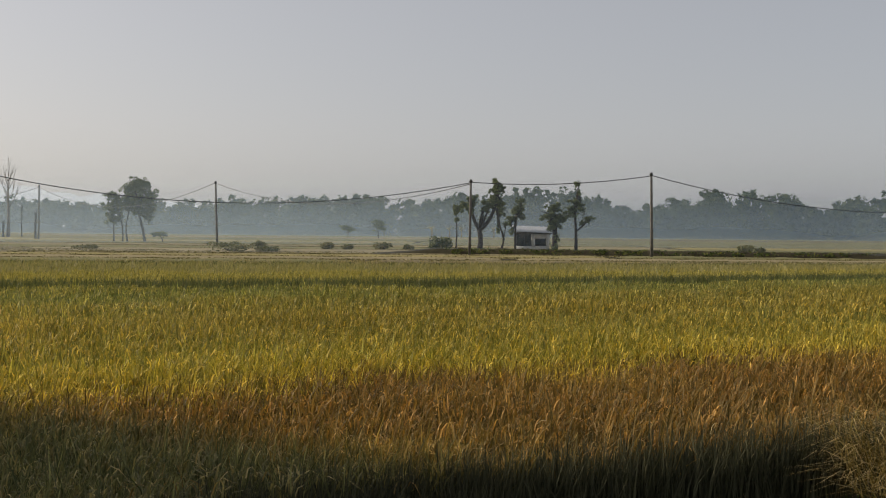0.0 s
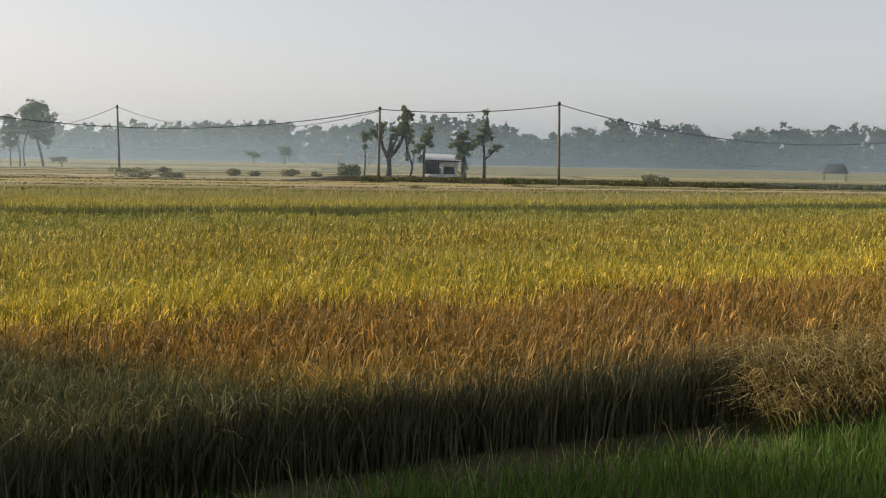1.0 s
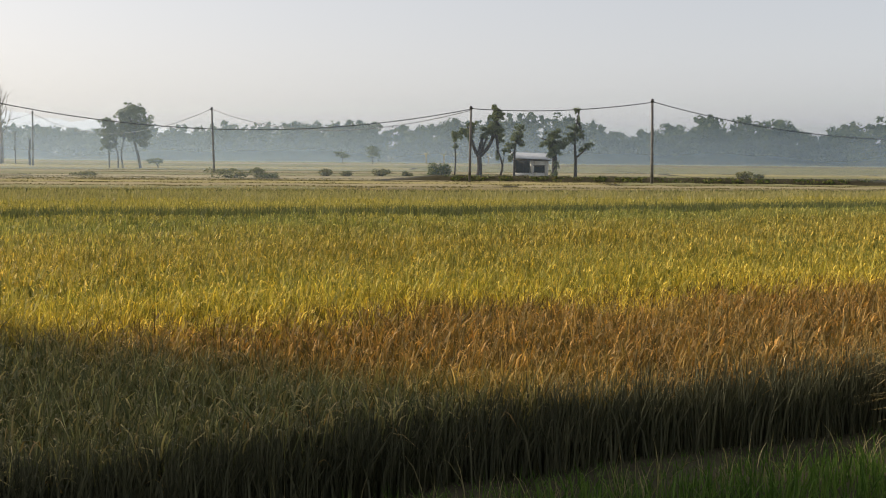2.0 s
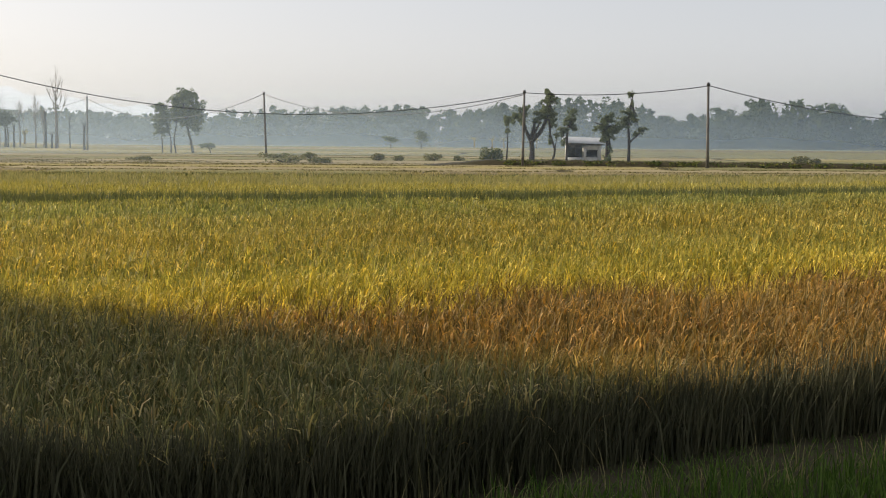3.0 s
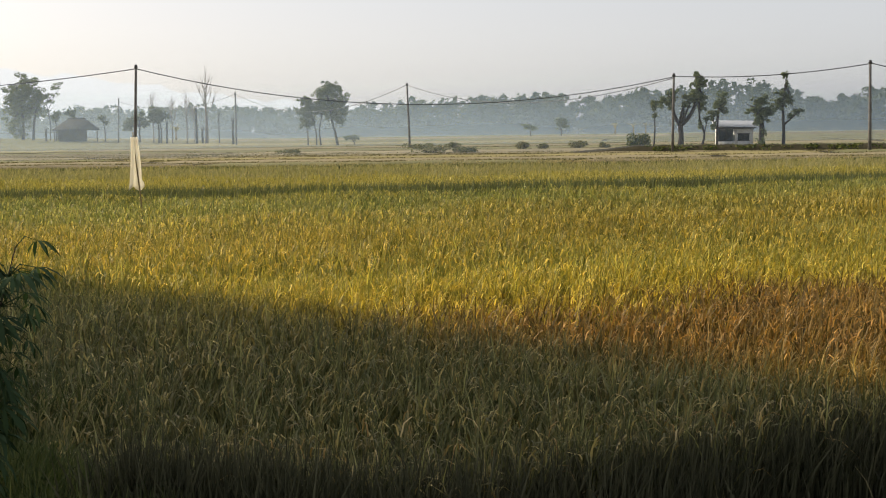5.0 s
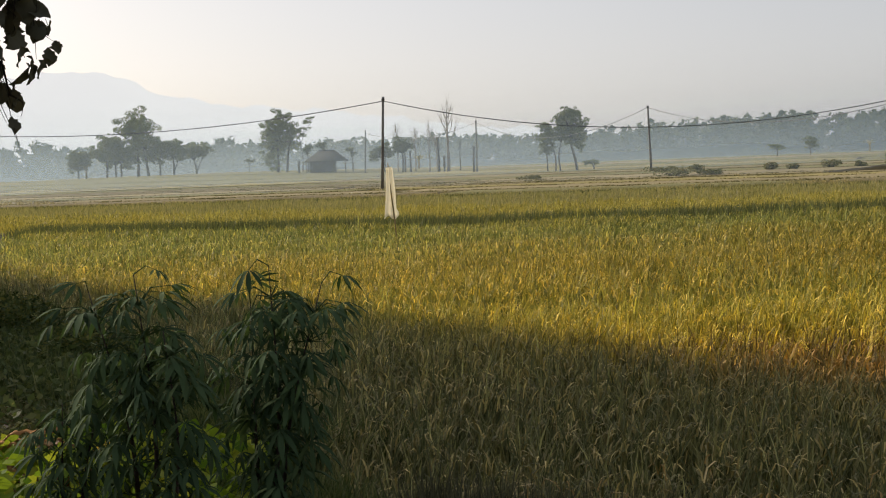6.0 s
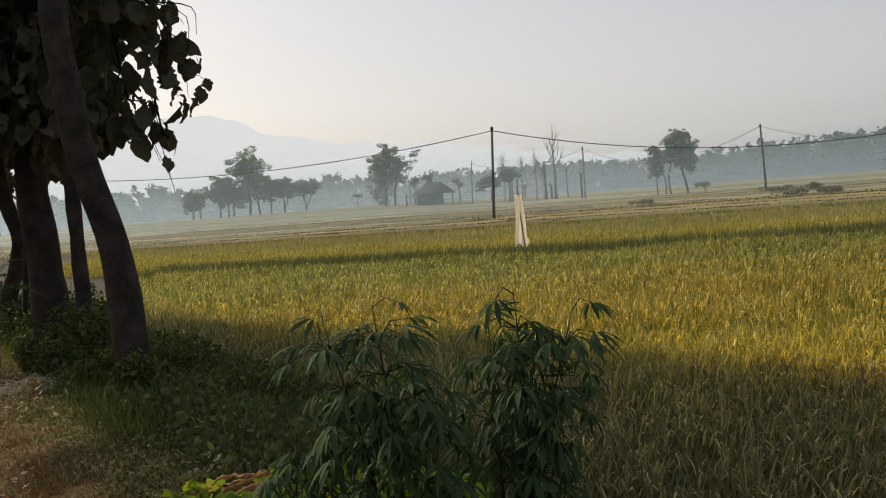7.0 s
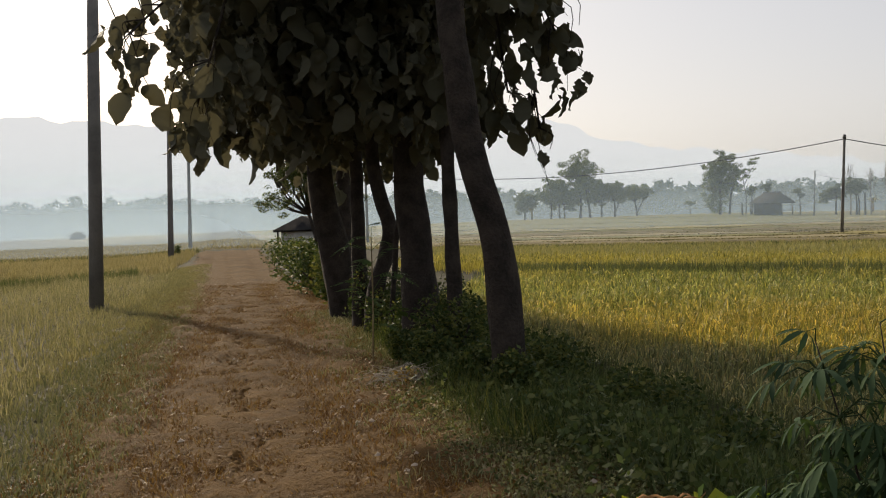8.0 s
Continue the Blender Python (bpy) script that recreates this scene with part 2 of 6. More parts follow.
M_weed = foliage("weed_leaf", [(0.2, (0.0338, 0.054, 0.0189)), (0.5, (0.0675, 0.0945, 0.0324)), (0.85, (0.162, 0.162, 0.0486))], 0.3, patch=1.5)
M_bank = foliage("bank_grass_blade", [(0.2, (0.05, 0.072, 0.03)), (0.5, (0.09, 0.118, 0.046)), (0.85, (0.16, 0.17, 0.075))], 0.4, patch=1.5)
M_edge = foliage("paddy_edge_grass", [(0.2, (0.075, 0.09, 0.04)), (0.5, (0.115, 0.13, 0.06)), (0.85, (0.17, 0.175, 0.085))], 0.3, patch=0.4)
M_bund = foliage("bund_weed_leaf", [(0.2, (0.132, 0.126, 0.066)), (0.5, (0.18, 0.162, 0.084)), (0.85, (0.24, 0.21, 0.114))], 0.25, patch=0.3)
M_ripe = foliage("hazy_ripe_rice", [(0.2, (0.215, 0.18, 0.1)), (0.5, (0.322, 0.268, 0.15)), (0.85, (0.45, 0.38, 0.235))], 0.3, patch=0.2)
M_meadow = foliage("meadow_grass", [(0.2, (0.175, 0.168, 0.092)), (0.5, (0.3, 0.27, 0.155)), (0.85, (0.475, 0.405, 0.268))], 0.3, patch=0.25)
M_broad = foliage("broad_weed_leaf", [(0.2, (0.055, 0.068, 0.025)), (0.5, (0.115, 0.125, 0.048)), (0.85, (0.3, 0.29, 0.14))], 0.3, patch=1.2)
M_teak = foliage("teak_leaf", [(0.2, (0.085, 0.085, 0.06)), (0.5, (0.11, 0.108, 0.075)), (0.85, (0.14, 0.13, 0.085))], 0.32, patch=1.0, tint=(0.85, 0.78, 0.62))
M_cassava = foliage("cassava_leaf", [(0.2, (0.0302, 0.0559, 0.029)), (0.5, (0.0494, 0.0839, 0.0409)), (0.85, (0.0806, 0.118, 0.0494))], 0.25, 0.85, 2.0)
M_verge = foliage("worn_verge_grass", [(0.2, (0.108, 0.12, 0.0621)), (0.5, (0.204, 0.198, 0.101)), (0.85, (0.336, 0.288, 0.169))], 0.25, patch=0.9)
M_sapling = foliage("sapling_leaf", [(0.2, (0.045, 0.08, 0.03)), (0.5, (0.075, 0.12, 0.04)), (0.85, (0.12, 0.16, 0.06))], 0.35, patch=2.0)
M_vine = foliage("vine_leaf", [(0.2, (0.10, 0.18, 0.02)), (0.5, (0.2, 0.28, 0.03)), (0.85, (0.34, 0.36, 0.05))], 0.45, patch=2.0)
M_yellow = foliage("yellowed_leaf", [(0.2, (0.6, 0.42, 0.04)), (0.8, (0.75, 0.55, 0.06))], 0.4)
M_leaf = foliage("tree_leaf", [(0.2, (0.084, 0.109, 0.063)), (0.5, (0.133, 0.161, 0.084)), (0.85, (0.21, 0.231, 0.119))], 0.35, patch=0.4)
M_wood_far = foliage("woodland_leaf", [(0.2, (0.04, 0.06, 0.03)), (0.5, (0.055, 0.08, 0.035)), (0.85, (0.08, 0.10, 0.036))], 0.2, patch=0.05)
M_hedge = foliage("hedge_leaf", [(0.2, (0.09, 0.105, 0.036)), (0.5, (0.143, 0.15, 0.0675)), (0.85, (0.255, 0.217, 0.0975))], 0.2, patch=0.5)
M_bark = solid("bark", (0.022, 0.019, 0.017), (0.062, 0.05, 0.042), 6, 0.95, 0.8)
M_pole = solid("weathered_pole", (0.09, 0.085, 0.08), (0.2, 0.19, 0.175), 2, 0.85, 0.2)
M_concrete = solid("pole_concrete", (0.12, 0.115, 0.11), (0.21, 0.2, 0.185), 2, 0.85, 0.25)
M_wire = solid("black_cable", (0.02, 0.02, 0.02), (0.05, 0.05, 0.05), 5, 0.6, 0.0)
M_wall = solid("white_plaster", (0.42, 0.41, 0.39), (0.62, 0.61, 0.58), 1.5, 0.9, 0.2)
M_zinc = solid("zinc_sheet", (0.32, 0.34, 0.36), (0.48, 0.49, 0.5), 1.0, 0.45, 0.1, 0.4)
M_board = solid("dark_boards", (0.03, 0.028, 0.027), (0.075, 0.066, 0.058), 3, 0.9, 0.4)
M_thatch = solid("old_roof", (0.022, 0.022, 0.024), (0.05, 0.047, 0.046), 2, 0.95, 0.6)
M_cloth = foliage("white_sacking", [(0.2, (0.82, 0.79, 0.71)), (0.8, (0.9, 0.88, 0.82))], 0.55, 0.9, 3.0, (1.0, 0.98, 0.9))
M_bamboo = solid("bamboo", (0.16, 0.12, 0.06), (0.30, 0.24, 0.13), 6, 0.7, 0.2)
M_dead = solid("dead_wood", (0.16, 0.13, 0.10), (0.30, 0.26, 0.21), 6, 0.9, 0.4)
M_twig = solid("pale_twig", (0.26, 0.22, 0.17), (0.46, 0.41, 0.33), 10, 0.9, 0.3)
M_frond = solid("dry_frond", (0.18, 0.085, 0.03), (0.42, 0.22, 0.085), 14, 0.8, 0.5)
M_stone = solid("road_stone", (0.2, 0.15, 0.11), (0.42, 0.35, 0.28), 12, 0.9, 0.4)
M_litter = foliage("fallen_leaf", [(0.2, (0.14, 0.075, 0.035)), (0.5, (0.24, 0.14, 0.075)), (0.85, (0.4, 0.3, 0.19))], 0.15)
M_haze_wisp, M_haze_near, M_haze_mid, M_haze_far = haze_sheet_material("haze_sheet_wisp", 0.1, 11.0), haze_sheet_material("haze_sheet_thinnest", 0.2, 17.0), haze_sheet_material("haze_sheet_thin", 0.17, 24.0), haze_sheet_material("haze_sheet_thick", 0.34, 20.0)
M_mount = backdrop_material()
CROPS = [crop_material("ripe_gold_crop", (0.216, 0.19, 0.0816), (0.27, 0.233, 0.103), (0.324, 0.276, 0.125)),
         crop_material("green_crop", (0.14, 0.14, 0.0648), (0.179, 0.173, 0.0816), (0.216, 0.2, 0.0972)),
         crop_material("straw_stubble", (0.205, 0.179, 0.103), (0.253, 0.216, 0.125), (0.308, 0.259, 0.151)),
         crop_material("fallow_brown", (0.136, 0.116, 0.0648), (0.168, 0.143, 0.0816), (0.205, 0.173, 0.0972))]

# ---- mesh helpers ----
D54 = radians(54)
ALONG, SIDE = Vector((-math.sin(D54), math.cos(D54), 0)), Vector((math.cos(D54), math.sin(D54), 0))
rng = np.random.default_rng(7)


def track(a, l, z=0.0):
    """Place from metres along the dirt road and to its right."""
    return ALONG * a + SIDE * l + Vector((0, 0, z))


def soil_z(x, y):
    """Height of the ground: road, embankment, fields half a metre lower."""
    l = np.asarray(x) * SIDE.x + np.asarray(y) * SIDE.y
    return np.interp(l, [-60, -9, -4.5, -3.2, -2.7, 0.1, 0.8, 2.7, 3.2], [-0.5, -0.42, -0.16, -0.03, 0, 0, -0.04, -0.46, -0.5])


def rise(x, y):
    """The plain climbs gently beyond the barn and the grove."""
    r, az = np.hypot(x, y), np.degrees(np.arctan2(-np.asarray(x), np.asarray(y)))
    ease = lambda v: np.clip(v, 0, 1) ** 2 * (3 - 2 * np.clip(v, 0, 1))
    return 1.4 * ease((r - 170) / 120) * ease((az - 17) / 16) * (1 - 0.68 * ease((az - 34) / 30))


def mesh_np(name, verts, tris, mat, smooth=False):
    me = bpy.data.meshes.new(name)
    verts, tris = np.asarray(verts, np.float32), np.asarray(tris, np.int32)
    me.vertices.add(len(verts))
    me.vertices.foreach_set("co", verts.ravel())
    me.loops.add(tris.size)
    me.loops.foreach_set("vertex_index", tris.ravel())
    me.polygons.add(len(tris))
    me.polygons.foreach_set("loop_start", np.arange(0, tris.size, 3, dtype=np.int32))
    if smooth:
        me.polygons.foreach_set("use_smooth", np.ones(len(tris), bool))
    me.materials.append(mat)
    me.update(calc_edges=True)
    return me


def thing(name, at, label, category, group="", kind=""):
    ob = new(name)
    ob.empty_display_size = 0.2
    ob.location = (at[0], at[1], at[2] + float(rise(at[0], at[1])))
    return tagged(ob, label, category, group, kind)


def child(name, data, parent, label=""):
    """A mesh made in world places, or about the parent, as a part of its thing."""
    ob = new(name, data)
    ob.parent = parent
    return tagged(ob, label)


def joined(chunks):
    vs, ts, n = [], [], 0
    for v, t in chunks:
        vs.append(np.asarray(v, float).reshape(-1, 3))
        ts.append(np.asarray(t, int).reshape(-1, 3) + n)
        n += len(vs[-1])
    return np.concatenate(vs), np.concatenate(ts)


def tube(points, radii, sides=8, cap=True):
    pts = np.asarray([tuple(p) for p in points], float)
    rad = np.interp(np.linspace(0, 1, len(pts)), np.linspace(0, 1, len(radii)), radii)
    tang = np.gradient(pts, axis=0)
    tang /= np.linalg.norm(tang, axis=1)[:, None] + 1e-9
    ref = np.array([1.0, 0.13, 0.07])
    u = np.cross(tang, ref)
    u /= np.linalg.norm(u, axis=1)[:, None] + 1e-9
    w = np.cross(tang, u)
    ang = np.linspace(0, 2 * np.pi, sides, endpoint=False)
    v = pts[:, None] + rad[:, None, None] * (np.cos(ang)[None, :, None] * u[:, None] + np.sin(ang)[None, :, None] * w[:, None])
    v = v.reshape(-1, 3)
    t = []
    for i in range(len(pts) - 1):
        for j in range(sides):
            a, b = i * sides + j, i * sides + (j + 1) % sides
            t += [(a, b, b + sides), (a, b + sides, a + sides)]
    if cap:
        top = (len(pts) - 1) * sides
        t += [(top, top + j, top + j + 1) for j in range(1, sides - 1)]
        t += [(0, j + 1, j) for j in range(1, sides - 1)]
    return v, np.array(t)


def bend(points, steps=4):
    """A smooth line through the points."""
    p = np.asarray([tuple(q) for q in points], float)
    s = np.linspace(0, len(p) - 1, (len(p) - 1) * steps + 1)
    i = np.clip(s.astype(int), 0, len(p) - 2)
    f = (s - i)[:, None]
    m = np.gradient(p, axis=0)
    h = lambda a, b, c, d: a * p[i] + b * m[i] + c * p[i + 1] + d * m[i + 1]
    return h(2 * f**3 - 3 * f**2 + 1, f**3 - 2 * f**2 + f, -2 * f**3 + 3 * f**2, f**3 - f**2)


def blades(root, length, width, lean, segs=3, droop=0.5, heading=None, g=None):
    """Grass-like ribbons. root (n,3); length, width (n,); lean (n,): how far the tip goes sideways, as a share of length."""
    g = g or rng
    n = len(root)
    head = g.uniform(0, 2 * np.pi, n) if heading is None else heading
    out = np.stack([np.cos(head), np.sin(head), 0 * head], -1)
    face = head + np.pi / 2 + g.normal(0, 0.9, n)
    side = np.stack([np.cos(face), np.sin(face), 0 * face], -1)
    v = np.empty((n, 2 * segs + 1, 3))
    for k in range(segs + 1):
        s = k / segs
        up = length * (s - droop * lean * s**2.5)
        mid = root + out * (length * lean * s**1.7)[:, None]
        mid[:, 2] += up
        w = width * (0.75 + 0.5 * s if s < 0.5 else 1.0) * (1 - s) ** 0.35 * 0.5
        if k < segs:
            v[:, 2 * k], v[:, 2 * k + 1] = mid - side * w[:, None], mid + side * w[:, None]
        else:
            v[:, 2 * k] = mid
    t = []
    for k in range(segs - 1):
        a = 2 * k
        t += [(a, a + 1, a + 3), (a, a + 3, a + 2)]
    t.append((2 * segs - 2, 2 * segs - 1, 2 * segs))
    tri = (np.array(t)[None] + (np.arange(n) * (2 * segs + 1))[:, None, None]).reshape(-1, 3)
    return v.reshape(-1, 3), tri


def leaf_cloud(lobes, n, size, g=None, shell=0.55, stretch=1.5):
    """Small leaves through ellipsoid lobes (x, y, z, rx, ry, rz), crowding towards their outsides."""
    g = g or rng
    lobes = np.asarray(lobes, float)
    vol = (lobes[:, 3] * lobes[:, 4] * lobes[:, 5]) ** 0.75
    pick = g.choice(len(lobes), n, p=vol / vol.sum())
    d = g.normal(size=(n, 3))
    d /= np.linalg.norm(d, axis=1)[:, None]
    r = g.uniform(0, 1, n) ** (1 / 3) * (1 - shell) + shell * g.uniform(0.75, 1.08, n)
    c = lobes[pick, :3] + d * r[:, None] * lobes[pick, 3:]
    a, b = g.normal(size=(n, 3)), g.normal(size=(n, 3))
    a[:, 2] *= 0.6
    a /= np.linalg.norm(a, axis=1)[:, None]
    b -= (a * b).sum(1)[:, None] * a
    b /= np.linalg.norm(b, axis=1)[:, None]
    s = size * g.uniform(0.6, 1.5, n)[:, None]
    v = np.stack([c - a * s * stretch * 0.5, c + b * s * 0.45 - a * s * 0.05, c + a * s * stretch * 0.5, c - b * s * 0.45 + a * s * 0.1], 1)
    t = (np.array([(0, 1, 2), (0, 2, 3)])[None] + (np.arange(n) * 4)[:, None, None]).reshape(-1, 3)
    return v.reshape(-1, 3), t


def inside(poly, x, y):
    hit = np.zeros(len(x), bool)
    for (x0, y0), (x1, y1) in zip(poly, poly[1:] + poly[:1]):
        cross = ((y0 > y) != (y1 > y)) & (x < (x1 - x0) * (y - y0) / (y1 - y0 + 1e-12) + x0)
        hit ^= cross
    return hit


def scatter(poly, spacing, jitter=0.5, g=None):
    """Jittered rows of places inside a polygon."""
    g = g or rng
    p = np.array(poly)
    gx, gy = np.meshgrid(np.arange(p[:, 0].min(), p[:, 0].max(), spacing), np.arange(p[:, 1].min(), p[:, 1].max(), spacing))
    x = gx.ravel() + g.uniform(-jitter, jitter, gx.size) * spacing
    y = gy.ravel() + g.uniform(-jitter, jitter, gx.size) * spacing
    ok = inside(list(poly), x, y)
    return x[ok], y[ok]


def box(x0, x1, y0, y1, z0, z1):
    v = [(x, y, z) for z in (z0, z1) for y in (y0, y1) for x in (x0, x1)]
    q = [(0, 2, 3, 1), (4, 5, 7, 6), (0, 1, 5, 4), (2, 6, 7, 3), (0, 4, 6, 2), (1, 3, 7, 5)]
    return np.array(v, float), np.array([t for a, b, c, d in q for t in ((a, b, c), (a, c, d))])

# ---- the large structure ----


def build_ground():
    l = np.concatenate([-np.geomspace(4500, 12, 22), np.linspace(-11, -3.4, 12), np.linspace(-3.2, 4, 37), np.linspace(4.5, 12, 12), np.geomspace(14, 4500, 24)])
    a = np.concatenate([-np.geomspace(4500, 22, 16), np.linspace(-20, 34, 109), np.geomspace(36, 4500, 26)])
    A, L = np.meshgrid(a, l, indexing="ij")
    x, y = A * ALONG.x + L * SIDE.x, A * ALONG.y + L * SIDE.y
    z = soil_z(x, y) + rise(x, y)
    near = (np.abs(A) < 36) & (np.abs(L) < 12)
    z = z + np.where(near & ((L > 0.1) | (L < -2.7)), 0.035 * np.sin(x * 3.1 + np.sin(y * 2.3)) * np.sin(y * 2.7 + 1.3 * np.sin(x * 1.7)), 0) - np.where((L > -2.75) & (L < 0.2), 0.03, 0)
    v = np.stack([x, y, z], -1).reshape(-1, 3)
    n, m = A.shape
    i = (np.arange(n - 1)[:, None] * m + np.arange(m - 1)[None]).ravel()
    t = np.concatenate([np.stack([i, i + m, i + m + 1], -1), np.stack([i, i + m + 1, i + 1], -1)])
    ob = new("ground", mesh_np("ground", v, t[:, ::-1], M_soil, True))
    tagged(ob, "brown field soil and verges stretching to the horizon", "ground", kind="structure")


def build_road():
    a, l = np.concatenate([np.linspace(-14, 34, 321), np.linspace(34.5, 84, 90)]), np.linspace(-2.8, 0.25, 31)
    A, L = np.meshgrid(a, l, indexing="ij")
    edge = 0.16 * np.sin(A * 1.3) + 0.1 * np.sin(A * 3.7 + 1)
    L2 = L * (1 + 0.38 * np.clip((A - 32) / 52, 0, 1)) + edge * np.abs((L + 1.3) / 1.5) ** 3
    x, y = A * ALONG.x + L2 * SIDE.x, A * ALONG.y + L2 * SIDE.y
    rut = -0.045 * np.exp(-((L + 2.05 + 0.1 * np.sin(A * 0.5)) / 0.22) ** 2) - 0.05 * np.exp(-((L + 0.62 + 0.1 * np.sin(A * 0.43 + 1)) / 0.24) ** 2)
    rut = rut - 0.055 * np.exp(-((L + 1.5 + 0.07 * np.sin(A * 0.9) + 0.04 * np.sin(A * 4.1)) / 0.11) ** 2) * (0.6 + 0.4 * np.sin(A * 2.3 + np.sin(A * 5.7)))
    lump = 0.02 * np.sin(A * 5.1 + 2 * np.sin(L * 4)) * np.sin(L * 6.3 + np.sin(A * 2.9)) + 0.012 * np.sin(A * 11 + L * 9) * np.sin(L * 13 - A * 3)
    rim = -0.09 * np.clip((np.abs(L + 1.28) - 1.25) / 0.28, 0, 1)
    z = 0.045 + rut + lump + rim
    v = np.stack([x, y, z], -1).reshape(-1, 3)
    n, m = A.shape
    i = (np.arange(n - 1)[:, None] * m + np.arange(m - 1)[None]).ravel()
    t = np.concatenate([np.stack([i, i + m, i + m + 1], -1), np.stack([i, i + m + 1, i + 1], -1)])
    tagged(new("road", mesh_np("road", v, t[:, ::-1], M_road, True)), "rutted reddish dirt farm road with loose stones", "road", kind="structure")


def build_haze_sheets():
    # See-through walls at four distances imitate the haze between layers.
    for name, r, top, mat in (("haze_sheet_wisp", 103, 11, M_haze_wisp), ("haze_sheet_near", 165, 19, M_haze_near), ("haze_sheet_mid", 345, 24, M_haze_mid), ("haze_sheet_far", 440, 20, M_haze_far)):
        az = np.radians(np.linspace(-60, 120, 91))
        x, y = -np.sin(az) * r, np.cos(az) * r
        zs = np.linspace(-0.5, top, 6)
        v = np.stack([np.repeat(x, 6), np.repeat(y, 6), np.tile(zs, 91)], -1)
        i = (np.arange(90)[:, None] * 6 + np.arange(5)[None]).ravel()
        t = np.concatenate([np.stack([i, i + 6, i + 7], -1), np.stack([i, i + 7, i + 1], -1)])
        tagged(new(name, mesh_np(name, v, t, mat, True)), "translucent sheet standing in for morning haze over the far fields", "mist", kind="structure")


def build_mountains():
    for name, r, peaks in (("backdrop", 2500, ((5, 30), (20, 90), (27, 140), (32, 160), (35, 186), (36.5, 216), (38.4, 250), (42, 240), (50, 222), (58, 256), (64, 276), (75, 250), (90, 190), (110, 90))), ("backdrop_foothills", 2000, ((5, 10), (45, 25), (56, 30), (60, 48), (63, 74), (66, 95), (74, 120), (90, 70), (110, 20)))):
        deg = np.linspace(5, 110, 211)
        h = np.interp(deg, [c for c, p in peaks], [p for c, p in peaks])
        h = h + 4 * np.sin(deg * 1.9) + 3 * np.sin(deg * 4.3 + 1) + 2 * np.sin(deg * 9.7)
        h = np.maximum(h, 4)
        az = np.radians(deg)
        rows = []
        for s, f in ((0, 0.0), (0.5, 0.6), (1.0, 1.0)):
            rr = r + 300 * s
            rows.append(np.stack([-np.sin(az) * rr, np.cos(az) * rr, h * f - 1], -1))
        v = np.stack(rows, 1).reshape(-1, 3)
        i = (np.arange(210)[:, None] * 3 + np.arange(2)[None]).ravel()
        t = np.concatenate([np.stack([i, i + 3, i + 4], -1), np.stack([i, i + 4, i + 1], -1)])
        tagged(new(name, mesh_np(name, v, t, M_mount, True)), "far mountain ridge beyond the plain, glowing in a flat haze colour", "mountain", kind="structure")


build_ground()
build_road()
build_haze_sheets()
build_mountains()

# ---- far woodland ----


def build_woodland():
    g = np.random.default_rng(21)
    deg = g.uniform(-34, 96, 1500)
    layer = g.uniform(0, 1, 1500)
    r = 530 + 110 * layer
    crest = np.interp(deg, [-34, -25, -21, -19.4, -17.7, -15.7, -13, -11, -9.3, -7.5, -5.6, -3, 0.3, 1.8, 4.2, 6.8, 10, 13.3, 18, 25, 32, 38, 41, 47, 54, 58, 66, 96],
                      [20, 20.5, 19, 19, 15.5, 20.4, 21.8, 17, 13.6, 18, 22.8, 20.5, 19.4, 15.5, 19.6, 17.6, 15.8, 14.5, 12.9, 14.5, 15.3, 13.6, 16.8, 15, 14, 16.6, 15, 15])
    tall = crest * (1.06 + 0.1 * layer) + g.normal(0, 1.5, 1500) + np.where(g.uniform(0, 1, 1500) > 0.95, 2.2, 0)
    az = np.radians(deg)
    x, y = -np.sin(az) * r, np.cos(az) * r
    lobes = []
    for k in range(3):
        f = g.uniform(0.6, 1.0, 1500)
        rz = tall * g.uniform(0.08, 0.2, 1500)
        lobes.append(np.stack([x + g.normal(0, 2.6, 1500), y + g.normal(0, 2.6, 1500), tall * f - rz - 0.5, g.uniform(1.2, 3.6, 1500), g.uniform(1.5, 3.6, 1500), rz], -1))
    low = np.stack([x + g.normal(0, 3, 1500), y + g.normal(0, 3, 1500), tall * 0.25, np.full(1500, 4.5), np.full(1500, 4.0), tall * 0.28], -1)
    v, t = leaf_cloud(np.concatenate(lobes + [low]), 190000, 1.05, g, 0.35)
    core = np.concatenate(lobes + [low])
    core[:, 3:] *= 0.8
    v, t = joined([(v, t), leaf_cloud(core, 55000, 2.6, g, 0.1, 1.1)])
    tagged(new("woodland", mesh_np("woodland", v, t, M_wood_far)), "blue-green wall of hazy woodland along the horizon", "woodland", kind="stuff")


build_woodland()

# ---- paddies ----
NEAR_EDGE = [(-4.35, 4.95), (-3.5, 5.35), (-2.6, 5.85), (-1.6, 6.5), (-0.8, 7.05), (0.5, 7.86), (2.2, 8.6), (3.4, 9.3), (6, 10.8), (14, 14.5), (26, 21)]
FAR_EDGE = [(42, 54), (24, 45.5), (14.3, 41.1), (0, 34.3), (-6.6, 31.8), (-14.2, 29.5), (-27, 28.3)]
TRACK_EDGE = [tuple(track(a, l)[:2]) for a, l in ((35, 5.4), (28, 2.8), (20, 2.5), (14, 2.5), (10.5, 2.3), (8.6, 2.0), (7.4, 1.7))]
NEAR_FIELD = NEAR_EDGE + FAR_EDGE + TRACK_EDGE


